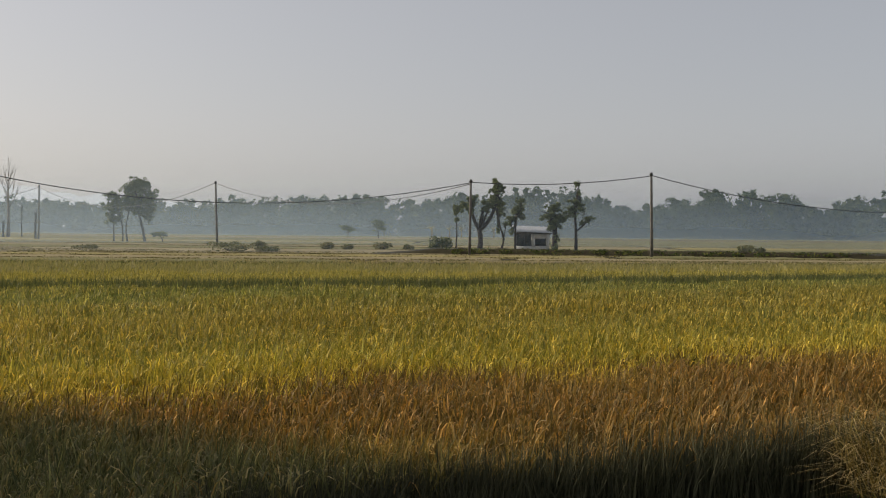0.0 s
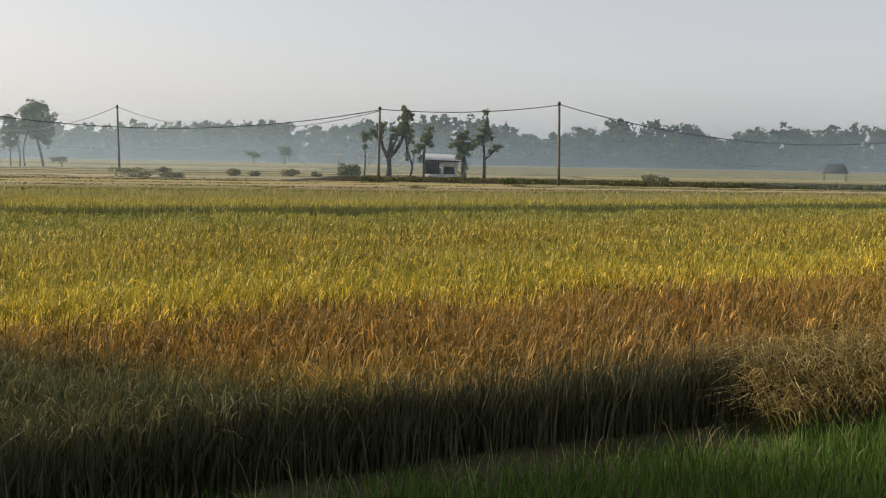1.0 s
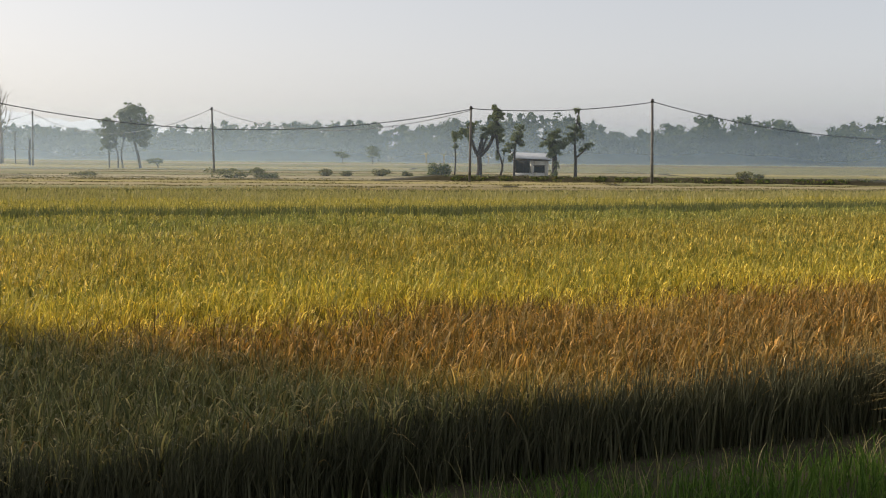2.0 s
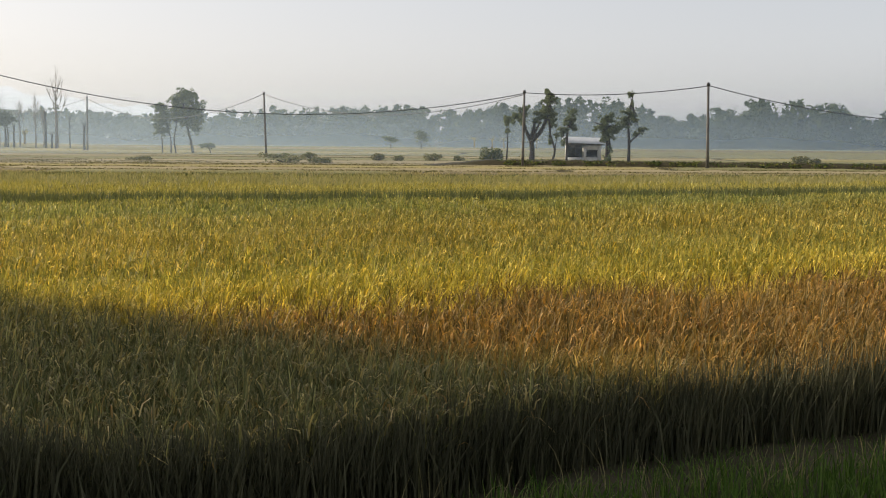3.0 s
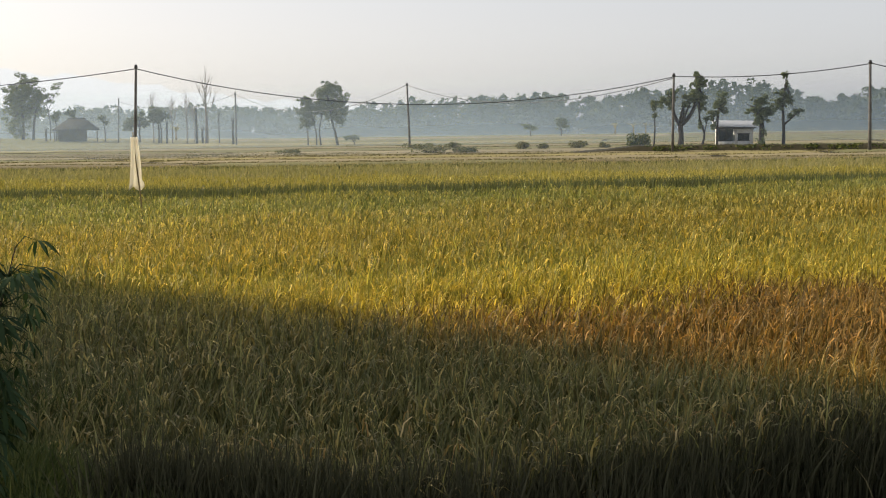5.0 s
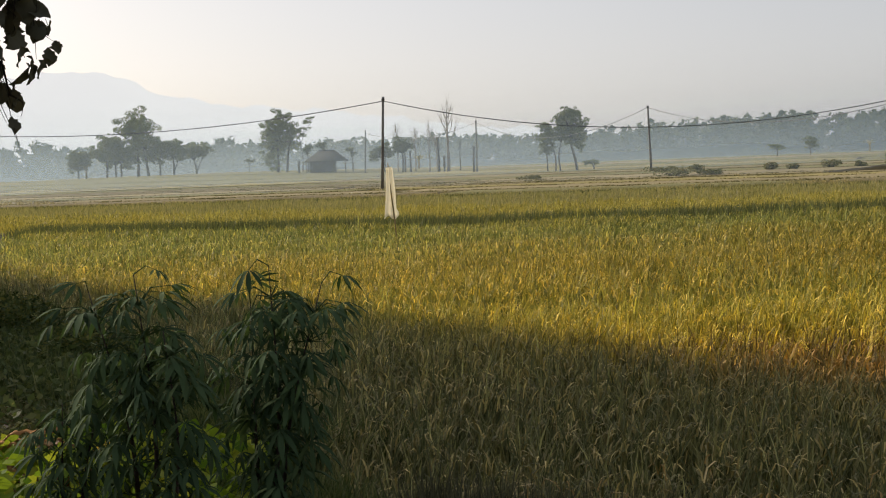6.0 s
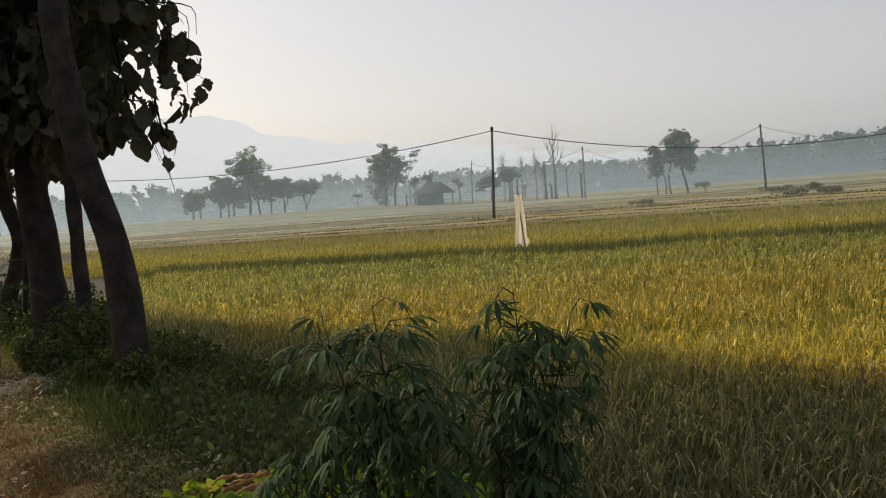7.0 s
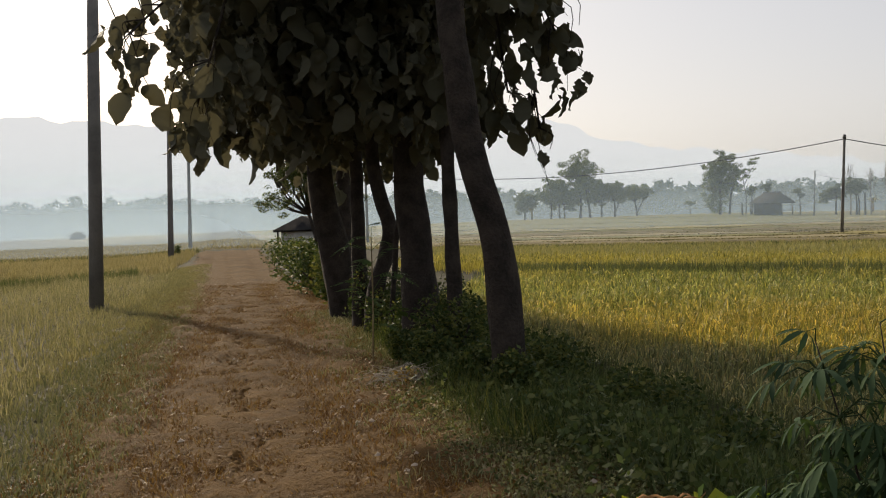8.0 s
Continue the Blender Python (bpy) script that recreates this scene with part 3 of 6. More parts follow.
def rice_paddy(poly, label, zones, top=0.62, seed=3, leaf_mat=None):
    """A rice paddy: hills of leaves and drooping ears. zones: nearest and farthest distance, spacing, leaves and ears a hill, ribbon steps, width."""
    g = np.random.default_rng(seed)
    leaf_chunks, ear_chunks = [], []
    for r0, r1, spacing, n_leaf, n_ear, segs, width in zones:
        x, y = scatter(poly, spacing, 0.5, g)
        r = np.hypot(x, y)
        ok = (r >= r0) & (r < r1)
        x, y = x[ok], y[ok]
        h = top * (0.9 + 0.12 * np.sin(x * 0.9 + np.sin(y * 0.7)) * np.sin(y * 0.8) + g.normal(0, 0.05, len(x)))
        for n, chunks, ear in ((n_leaf, leaf_chunks, False), (n_ear, ear_chunks, True)):
            if not n:
                continue
            X, Y, H = np.repeat(x, n), np.repeat(y, n), np.repeat(h, n)
            X, Y = X + g.normal(0, spacing * 0.2, len(X)), Y + g.normal(0, spacing * 0.2, len(X))
            root = np.stack([X, Y, np.full(len(X), -0.5)], -1)
            head = np.where(g.uniform(0, 1, len(X)) < 0.35, g.normal(-0.3, 0.9, len(X)), g.uniform(0, 6.28, len(X)))
            if ear:
                root[:, 2] += H * 0.66
                chunks.append(blades(root, H * g.uniform(0.26, 0.42, len(X)), np.full(len(X), width * 1.25), g.uniform(0.25, 0.9, len(X)), segs, 1.1, head, g))
            else:
                root[:, 2] += H * g.uniform(0.0, 0.25, len(X))
                chunks.append(blades(root, H * g.uniform(0.55, 1.12, len(X)), np.full(len(X), width) * g.uniform(0.7, 1.3, len(X)), g.uniform(0.08, 0.5, len(X)), segs, 0.55, head, g))
    v, t = joined(leaf_chunks)
    field = tagged(new("rice_paddy", mesh_np("rice_paddy", v, t, leaf_mat or M_rice)), label, "rice field", "paddies", "stuff")
    if not ear_chunks:
        return
    v, t = joined(ear_chunks)
    tagged(child("ears", mesh_np("ears", v, t, M_ear), field, "drooping golden rice ears"), kind="stuff")


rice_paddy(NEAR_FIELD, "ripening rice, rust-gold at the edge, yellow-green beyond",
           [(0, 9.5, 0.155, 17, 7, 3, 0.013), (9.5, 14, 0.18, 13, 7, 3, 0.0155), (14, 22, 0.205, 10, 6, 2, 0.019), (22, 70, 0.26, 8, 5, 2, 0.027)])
SECOND = [(-28, 31.2), (-14.2, 32.6), (-6.6, 34.9), (0, 37.4), (14.3, 44.2), (24, 48.6), (42, 57), (46, 63), (24, 54.5), (14.3, 50.5), (0, 44.5), (-6.6, 42.5), (-14, 41), (-30, 40), (-44, 40.5), (-39, 35)]
rice_paddy(SECOND, "golden rice with a dark green front edge", [(0, 45, 0.32, 9, 5, 2, 0.024), (45, 90, 0.42, 8, 5, 2, 0.033)], 0.68, 5, M_gold)


def crop_strip(y0, y1, x0, x1, top, mat, label, slope=0.12, seed=0):
    """A distant paddy as one thick, uneven crop sheet with ragged edges."""
    nx, ny = int(np.clip((x1 - x0) / 1.6, 8, 260)), int(np.clip((y1 - y0) / 1.5, 4, 30))
    g = np.random.default_rng(seed)
    X, Y = np.meshgrid(np.linspace(x0, x1, nx), np.linspace(0, 1, ny), indexing="ij")
    edge0, edge1 = g.normal(0, 0.12, nx), g.normal(0, 0.12, nx)
    y = (y0 + edge0[:, None]) * (1 - Y) + (y1 + edge1[:, None]) * Y + slope * X
    z = -0.5 + top + g.normal(0, min(0.05, top * 0.25), X.shape)
    z[:, 0] = z[:, -1] = -0.52
    z[0] = z[-1] = -0.52
    y[:, 1], y[:, -2] = y[:, 0] + 0.25, y[:, -1] - 0.25
    z[1:-1, 1:-1] += min(0.06, top * 0.3) * np.sin(X[1:-1, 1:-1] * 2.1 + 5 * Y[1:-1, 1:-1]) * np.sin(X[1:-1, 1:-1] * 0.7)
    v = np.stack([X, y, z + rise(X, y)], -1).reshape(-1, 3)
    i = (np.arange(nx - 1)[:, None] * ny + np.arange(ny - 1)[None]).ravel()
    t = np.concatenate([np.stack([i, i + ny, i + ny + 1], -1), np.stack([i, i + ny + 1, i + 1], -1)])
    tagged(new("crop_strip", mesh_np("crop_strip", v, t, mat)), label, "rice field", "far paddies", "stuff")


rice_paddy([(-44, 42), (-30, 41.4), (-14, 42.4), (-6.6, 43.9), (0, 45.9), (14.3, 52), (24, 56), (46, 65), (52, 79), (20, 71), (0, 64), (-34, 60), (-60, 59)], "grey-green half-ripe paddy beyond the golden one", [(0, 200, 0.46, 9, 0, 2, 0.042)], 0.37, 6, M_paddy)
rice_paddy([(-62, 60.4), (-34, 61.4), (0, 65.4), (20, 72.6), (52, 80.5), (60, 86), (20, 79), (-34, 71), (-75, 66)], "far tan paddy thinning into stubble", [(0, 200, 0.5, 8, 0, 2, 0.05)], 0.15, 7, M_stub)
STRIPS = [(71.5, 78.2, 0.08, 1, "grey-green unripe paddy"), (78.9, 86.8, 0.07, 2, "pale cut stubble strip"), (87.4, 95.6, 0.08, 0, "golden ripe paddy strip"),
          (96.3, 104.6, 0.07, 2, "pale cut stubble strip"), (105.4, 122, 0.08, 2, "pale cut stubble strip"), (123.5, 140, 0.07, 1, "grey-green unripe paddy"), (141.5, 160, 0.07, 2, "pale cut stubble strip"),
          (162, 186, 0.1, 1, "grey-green unripe paddy"), (188, 222, 0.1, 0, "golden ripe paddy strip"), (230, 290, 0.12, 1, "grey-green unripe paddy"), (294, 370, 0.12, 2, "pale cut stubble strip"), (376, 500, 0.12, 1, "grey-green unripe paddy")]
for k, (y0, y1, top, c, label) in enumerate(STRIPS):
    wide = 0.75 * y1 + 20
    cut = np.random.default_rng(200 + k).uniform(-0.14, 0.14, 5) * y1
    cuts = [-1.5 * y1, -0.95 * y1 + cut[0], -0.45 * y1 + cut[1], 0.05 * y1 + cut[2], wide]
    for j in range(4):
        crop_strip(y0 + (j % 2) * 0.8, y1, cuts[j] + 0.25, cuts[j + 1] - 0.25, top * (0.85 + 0.1 * ((j * 7 + k) % 4)), CROPS[(c + (j * (k + 1)) % 2 * (1 if k % 3 else 2)) % 4], label, 0.10, 40 + k * 4 + j)


def grass_patch(name, x, y, height, width, mat, label, category, lean=(0.1, 0.6), segs=3, g=None, per=1, spread=0.05, head=None, lift=-0.01):
    g = g or rng
    X, Y = np.repeat(x, per) + g.normal(0, spread, len(x) * per), np.repeat(y, per) + g.normal(0, spread, len(x) * per)
    root = np.stack([X, Y, soil_z(X, Y) + lift], -1)
    n = len(X)
    h = np.repeat(np.broadcast_to(height, len(x)), per) * g.uniform(0.55, 1.15, n)
    v, t = blades(root, h, width * g.uniform(0.7, 1.3, n), g.uniform(*lean, n), segs, 0.6, None if head is None else g.normal(head, 0.7, n), g)
    return tagged(new(name, mesh_np(name, v, t, mat)), label, category, kind="stuff")


# grass on the bund between the first two paddies
g = np.random.default_rng(31)
bx = g.uniform(-29, 44, 13000)
by = np.interp(bx, [-28, -14, -6.6, 0, 14.3, 24, 44], [29.5, 30.8, 33.2, 35.6, 42.4, 46.8, 56]) + g.normal(0.7, 0.5, 13000)
grass_patch("bund_grass", bx, by, 0.66, 0.035, M_edge, "dark green grass on the bund between two paddies", "grass", (0.05, 0.4), 2, g, 5, 0.12)

for xs, ys, n in (((-44, -14, 0, 20, 46), (41.2, 41.7, 45.2, 53.6, 64), 4200), ((-60, -34, 0, 20, 54), (59.7, 60.7, 64.7, 71.8, 79.8), 4200)):
    bx = g.uniform(xs[0], xs[-1], n)
    grass_patch("bund_grass", bx, np.interp(bx, xs, ys) + g.normal(0, 0.2, n), 0.36, 0.05, M_edge, "dark grass on a low field bund", "grass", (0.05, 0.4), 2, g, 3, 0.1)

# fresh grass below the road, in front of the rice
VERGE = [(-2.3, 4.4), (-1.75, 5.6), (-0.8, 6.25), (0.2, 6.65), (1.4, 7.05), (2.3, 7.4), (3.4, 7.9), (6, 9.4), (9, 9.9), (4, 1.5), (2.2, 0.4)]
x, y = scatter(VERGE, 0.08, 0.5, g)
keep = (x * SIDE.x + y * SIDE.y > 1.6) & (g.uniform(0, 1, len(x)) < np.interp(x + 0.5 * np.sin(y * 5 + x * 3), [-1.8, 0.2], [0.2, 1]))
grass_patch("grass_verge", x[keep], y[keep], 0.30, 0.010, M_grass, "fresh bright green grass on the slope below the road", "grass", (0.05, 0.5), 3, g, 4, 0.04)
low = [(-2.3, 4.6), (-1.9, 5.9), (-0.8, 6.8), (0.5, 7.5), (2.2, 8.2), (3.4, 8.9), (6, 10.4), (6, 9.4), (3.4, 7.9), (2.3, 7.4), (1.4, 7.05), (0.2, 6.65), (-0.8, 6.25), (-1.75, 5.6)]
x, y = scatter(low, 0.085, 0.5, g)
grass_patch("ditch_grass", x, y, 0.10, 0.008, M_grass, "short dark grass in the muddy ditch before the rice", "grass", (0.1, 0.8), 2, g, 4, 0.04)
x = g.uniform(-1.9, 3.4, 130)
y = np.interp(x, [-1.9, 0.2, 3.4], [5.5, 6.6, 7.8]) + g.normal(0, 0.2, 130)
grass_patch("tall_grass", x, y, 0.38, 0.006, M_drygrass, "taller pale grass stems at the edge of the verge", "grass", (0.1, 0.6), 3, g, 2, 0.05)


def build_lodged_rice():
    """Rice stalks blown flat over the paddy's edge."""
    g = np.random.default_rng(8)
    n = 2600
    x = g.uniform(2.95, 6.8, n)
    out = g.uniform(0, 1, n)                    # 0 at the standing rice, 1 at the grass
    y = np.interp(x, [2.75, 3.4, 6.6], [8.95, 9.2, 10.9]) - 0.95 * out + g.normal(0, 0.08, n)
    root = np.stack([x, y, -0.5 + 0.08 + 0.42 * (1 - out) * g.uniform(0.6, 1.1, n)], -1)
    v, t = blades(root, g.uniform(0.3, 0.55, n), g.uniform(0.006, 0.012, n), g.uniform(0.95, 1.5, n), 3, 0.5, g.normal(-2.5, 0.55, n), g)
    tagged(new("lodged_rice", mesh_np("lodged_rice", v, t, M_lodged)), "pale dry rice stalks lodged flat over the field edge", "straw", kind="stuff")


build_lodged_rice()

# skirt of dark dead leaves, added for the shade on the rice's front
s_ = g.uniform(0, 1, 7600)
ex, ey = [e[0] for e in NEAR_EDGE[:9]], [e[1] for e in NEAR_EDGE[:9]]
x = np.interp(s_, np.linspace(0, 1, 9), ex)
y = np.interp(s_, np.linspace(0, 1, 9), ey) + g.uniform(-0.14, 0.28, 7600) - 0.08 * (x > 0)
grass_patch("shade_leaves", x, y, g.uniform(0.3, 0.62, 7600) * np.interp(x, [-1.5, 1], [1, 1.12]), 0.014, M_foot_shade, "dark dead leaves added for the shade at the foot of the rice", "leaves", (0.05, 0.35), 2, g, 5, 0.06)
# the same shade skirt along the road side of the paddy
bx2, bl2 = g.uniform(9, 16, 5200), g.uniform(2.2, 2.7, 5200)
grass_patch("shade_leaves", bx2 * ALONG.x + bl2 * SIDE.x, bx2 * ALONG.y + bl2 * SIDE.y, 0.40, 0.016, M_foot_shade, "dark dead leaves added for the shade at the foot of the rice", "leaves", (0.05, 0.35), 2, g, 4, 0.06)

# stray bright straws leaning out of the paddy's front edge
x = g.uniform(-4.2, 3.4, 420)
y = np.interp(x, [e[0] for e in NEAR_EDGE[:8]], [e[1] for e in NEAR_EDGE[:8]]) + g.uniform(-0.15, 1.0, 420)
root = np.stack([x, y, -0.5 + g.uniform(0.2, 0.55, 420)], -1)
v, t = blades(root, g.uniform(0.1, 0.3, 420), g.uniform(0.006, 0.014, 420), g.uniform(0.3, 1.3, 420), 3, 1.2, None, g)
tagged(new("bent_rice", mesh_np("bent_rice", v, t, M_straw)), "bent pale rice leaves hanging over the field edge", "straw", kind="stuff")


# ---- power lines ----
def power_pole(base, top, r, mat, label, arm=True, sides=10):
    b, tp = Vector(base), Vector(top)
    pole = thing("power_pole", b, label, "power pole", "power poles")
    d = tp - b
    pts = [Vector((0, 0, 0)) - d * 0.02, d * 0.33, d * 0.66, d]
    child("shaft", mesh_np("shaft", *tube(pts, [r, r * 0.9, r * 0.8, r * 0.7], sides), mat, True), pole)
    if arm:
        v, t = joined([tube([d * 0.985 + Vector((-0.16, 0, 0)), d * 0.985 + Vector((0.16, 0, 0))], [0.04, 0.04], 6), tube([d * 0.97, d * 1.012], [r * 1.0, r * 0.85], 8)])
        child("bracket", mesh_np("bracket", v, t, M_wire), pole, "dark cable bracket")
    return tp


def cable(p, q, sag, r=0.032, label="black power cable sagging between two poles"):
    p, q = Vector(p), Vector(q)
    pts = []
    for k in range(25):
        s = k / 24
        m = p.lerp(q, s)
        m.z -= sag * 4 * s * (1 - s)
        pts.append(m)
    tagged(new("power_cable", mesh_np("power_cable", *tube(pts, [r, r], 6), M_wire, True)), label, "cable", "power cables")


PA, PB, PC, PD, PE, PG = (-42.6, 89.1, 7.3), (1.32, 98.98, 6.08), (16.53, 95.58, 6.64), (-31.0, 145.05, 7.7), (-71.9, 193.7, 8.8), (-105.4, 217.6, 8.6)
power_pole((-42.95, 88.95, -0.5), PA, 0.136, M_pole, "tall weathered power pole leaning slightly, beyond the paddies")
power_pole((1.25, 99.0, -0.5), PB, 0.128, M_pole, "weathered power pole beside a large field tree")
power_pole((16.65, 95.56, -0.5), PC, 0.136, M_pole, "tall weathered power pole beside a field ditch")
power_pole((-30.76, 145.1, -0.5), PD, 0.16, M_pole, "thin power pole standing in open stubble")
power_pole((-71.97, 193.67, -0.5), PE, 0.176, M_pole, "thin distant power pole near bare trees")
power_pole((-105.8, 217.5, -0.5), PG, 0.16, M_pole, "thin distant power pole beside a barn", False)
lower = lambda p, dz: (p[0], p[1], p[2] - dz)
FAR_LEFT, FAR_RIGHT = (-92.0, 82.3, 7.0), (60.0, 100.0, 6.2)
power_pole((-92.0, 82.3, -0.5), FAR_LEFT, 0.17, M_pole, "weathered power pole out among the paddies")
power_pole((60.0, 100.0, -0.5), FAR_RIGHT, 0.17, M_pole, "weathered power pole on the open plain")
cable(lower(PA, 0.25), lower(PB, 0.2), 2.62, 0.036)
cable(lower(PB, 0.15), lower(PC, 0.2), 0.42, 0.036)
cable(lower(PC, 0.15), lower(FAR_RIGHT, 0.2), 2.72, 0.036)
cable(lower(PA, 0.25), lower(FAR_LEFT, 0.2), 1.6, 0.036)
cable(lower(PD, 0.15), lower(PB, 0.3), 2.2, 0.033)
cable(lower(PD, 0.1), lower(PE, 0.2), 3.3, 0.036)
cable(lower(PE, 0.2), lower(PG, 0.2), 2.0, 0.036)
P1, P2, P3 = (-26.39, 13.84, 7.6), (-58.28, 36.42, 8.2), (-91.75, 60.14, 9.0)
power_pole((-26.5, 13.66, -0.2), P1, 0.165, M_concrete, "grey concrete power pole beside the dirt road", True, 14)
power_pole((-58.4, 36.26, -0.2), P2, 0.17, M_concrete, "grey concrete power pole further along the dirt road", True, 12)
power_pole((-91.85, 60.02, -0.2), P3, 0.18, M_concrete, "distant grey concrete power pole by the road", True, 10)
cable(lower(P1, 0.1), lower(P2, 0.1), 0.5, 0.015)
cable(lower(P2, 0.1), lower(P3, 0.1), 0.5, 0.02)


# ---- flag in the paddy ----
def build_flag():
    at = Vector((-13.1, 24.4, -0.5))
    flag = thing("scarecrow_flag", at, "white cloth hung on a thin bamboo stake in the rice", "flag")
    child("stake", mesh_np("stake", *tube([(0.12, 0, 0), (0.06, 0, 0.9), (-0.02, 0, 1.7), (-0.05, 0, 2.17)], [0.02, 0.016, 0.012], 6), M_bamboo, True), flag)
    rows, cols = 15, 13
    v, t = [], []
    for i in range(rows):
        s = i / (rows - 1)
        w = 0.075 + 0.075 * s**0.9
        for j in range(cols):
            u = j / (cols - 1) * 2 - 1
            v.append((-0.03 + u * w + 0.02 * math.sin(s * 3) + (0.05 * max(0, u) * (s > 0.92)), 0.022 * math.sin(u * 7 + s * 2) * (0.3 + s), 2.06 - s * 1.16 - 0.05 * math.sin(u * 4) * s))
    for i in range(rows - 1):
        for j in range(cols - 1):
            a = i * cols + j
            t += [(a, a + 1, a + cols + 1), (a, a + cols + 1, a + cols)]
    cloth = mesh_np("cloth", v, t, M_cloth, True)
    ob = child("cloth", cloth, flag, "draped white sacking")
    ob.rotation_euler = (0, 0, radians(40))
    ob.modifiers.new("thickness", "SOLIDIFY").thickness = 0.008


build_flag()


# ---- trees of the plain ----
def field_tree(at, stems, lobes, n, leaf, label, name="tree", group="field trees", mat=None, seed=1, bark=None, swell=1.0):
    """A tree about its base: stems are (points, radii), lobes are crown ellipsoids."""
    g = np.random.default_rng(seed)
    tree = thing(name, at, label, "tree", group)
    lobes = [(a, b, c, rx * swell, ry * swell, rz * swell) for a, b, c, rx, ry, rz in lobes]
    parts = [tube(bend(p, 3), [q * 0.82 for q in r], 7) for p, r in stems]
    child("trunk", mesh_np("trunk", *joined(parts), bark or M_bark, True), tree)
    if lobes:
        limbs = []
        for lx, ly, lz, rx, ry, rz in lobes:
            p, r = min(stems, key=lambda s: abs(s[0][-1][0] - lx) + abs(s[0][-1][1] - ly))
            k = p[-1]
            r0 = r[-1] * 0.7
            for _ in range(3):
                end = (lx + g.normal(0, rx * 0.45), ly + g.normal(0, ry * 0.45), lz + g.normal(0.1, rz * 0.4))
                mid = tuple((a * 0.5 + b * 0.5) + g.normal(0, 0.1) for a, b in zip(k, end))
                limbs.append(tube([k, mid, end], [r0, r0 * 0.6, r0 * 0.25], 5))
        tagged(child("limbs", mesh_np("limbs", *joined(limbs), bark or M_bark, True), tree), kind="stuff")
        tufts = []
        for lx, ly, lz, rx, ry, rz in lobes:
            tufts.append((lx, ly, lz, rx * 0.66, ry * 0.66, rz * 0.66))
            for _ in range(16):
                d = g.normal(size=3)
                d /= np.linalg.norm(d)
                f, o = g.uniform(0.13, 0.4), g.uniform(0.7, 1.25)
                tufts.append((lx + d[0] * rx * o, ly + d[1] * ry * o, lz + d[2] * rz * o, rx * f, ry * f, rz * f * 0.9))
        tagged(child("crown", mesh_np("crown", *leaf_cloud(tufts, int(n * 3.7), leaf * 0.5, g, 0.15), mat or M_leaf), tree), kind="stuff")
    return tree


Z0 = -0.5
# trees round the white hut
field_tree((2.4, 112, Z0), [([(0, 0, 0), (0.1, 0, 1.2), (0, 0, 2.4)], [0.42, 0.3, 0.3]), ([(0, 0, 2.2), (-0.6, 0, 3.4), (-0.9, 0, 4.8)], [0.25, 0.16]), ([(0, 0, 2.2), (0.9, 0, 3.2), (1.5, 0.1, 4.6), (1.6, 0, 6)], [0.27, 0.16])],
           [(-1.1, 0, 4.6, 0.75, 0.9, 0.75), (-0.7, 0, 5.4, 0.5, 0.7, 0.5), (1.7, 0, 6.3, 0.75, 0.8, 0.9), (1.3, 0, 5.2, 0.8, 0.8, 0.7), (1.9, 0.2, 4.9, 0.75, 0.8, 0.6), (0.5, 0, 4.4, 0.45, 0.5, 0.4), (0.4, 0.2, 3.5, 0.4, 0.4, 0.3), (1.8, 0, 2.4, 0.22, 0.3, 0.5)], 2300, 0.2, "large dark forked field tree with lopped clumpy crown", seed=11)
field_tree((4.75, 118, Z0), [([(0, 0, 0), (0.3, 0, 1.4), (-0.2, 0, 3.0), (-0.1, 0, 4.2)], [0.16, 0.1]), ([(0.3, 0, 1.4), (0.5, 0, 2.6)], [0.08, 0.05])], [(-0.1, 0, 4.4, 0.5, 0.5, 0.7), (0.5, 0, 2.9, 0.35, 0.35, 0.3)], 420, 0.2, "slender crooked field tree with sparse leaves", seed=12)
field_tree((6.1, 115, Z0), [([(0, 0, 0), (0, 0, 2), (0.1, 0, 3.8)], [0.16, 0.11])], [(0.1, 0, 4.3, 0.75, 0.7, 0.5), (0.5, 0, 5.2, 0.55, 0.5, 0.4), (-0.3, 0, 3.4, 0.6, 0.5, 0.55), (0.6, 0, 3.6, 0.4, 0.4, 0.3), (-0.3, 0, 2.2, 0.3, 0.4, 0.4)], 950, 0.2, "small field tree with tiered clumps of leaves", seed=13)
field_tree((9.2, 105.5, Z0), [([(0, 0, 0), (0.05, 0, 2), (0, 0, 3.6)], [0.26, 0.16])], [(0, 0, 4.4, 0.65, 0.7, 0.5), (-0.5, 0, 3.6, 0.8, 0.7, 0.5), (0.5, 0, 3.4, 0.7, 0.7, 0.7), (-0.1, 0, 2.8, 0.6, 0.6, 0.6), (0.1, 0, 0.6, 0.5, 0.5, 0.5), (0.3, 0, 1.6, 0.3, 0.3, 0.4)], 1500, 0.2, "bushy dark tree standing in front of the hut", seed=14)
field_tree((11.7, 109.4, Z0), [([(0, 0, 0), (0, 0, 2), (-0.1, 0, 4.2), (0.15, 0, 6.2)], [0.22, 0.15, 0.05]), ([(0, 0, 2.2), (0.8, 0, 2.9), (1.3, 0, 3.4)], [0.12, 0.07])], [(0.1, 0, 6.8, 0.28, 0.3, 0.35), (-0.1, 0, 5.1, 0.6, 0.5, 0.35), (-0.4, 0, 4.2, 0.75, 0.6, 0.5), (0.4, 0, 4.4, 0.4, 0.5, 0.5), (1.2, 0, 3.4, 0.5, 0.4, 0.3), (0.6, 0, 3.0, 0.35, 0.35, 0.25), (0.2, 0, 5.9, 0.15, 0.2, 0.4)], 1100, 0.2, "tall lopped field tree with a spindly top", seed=15)
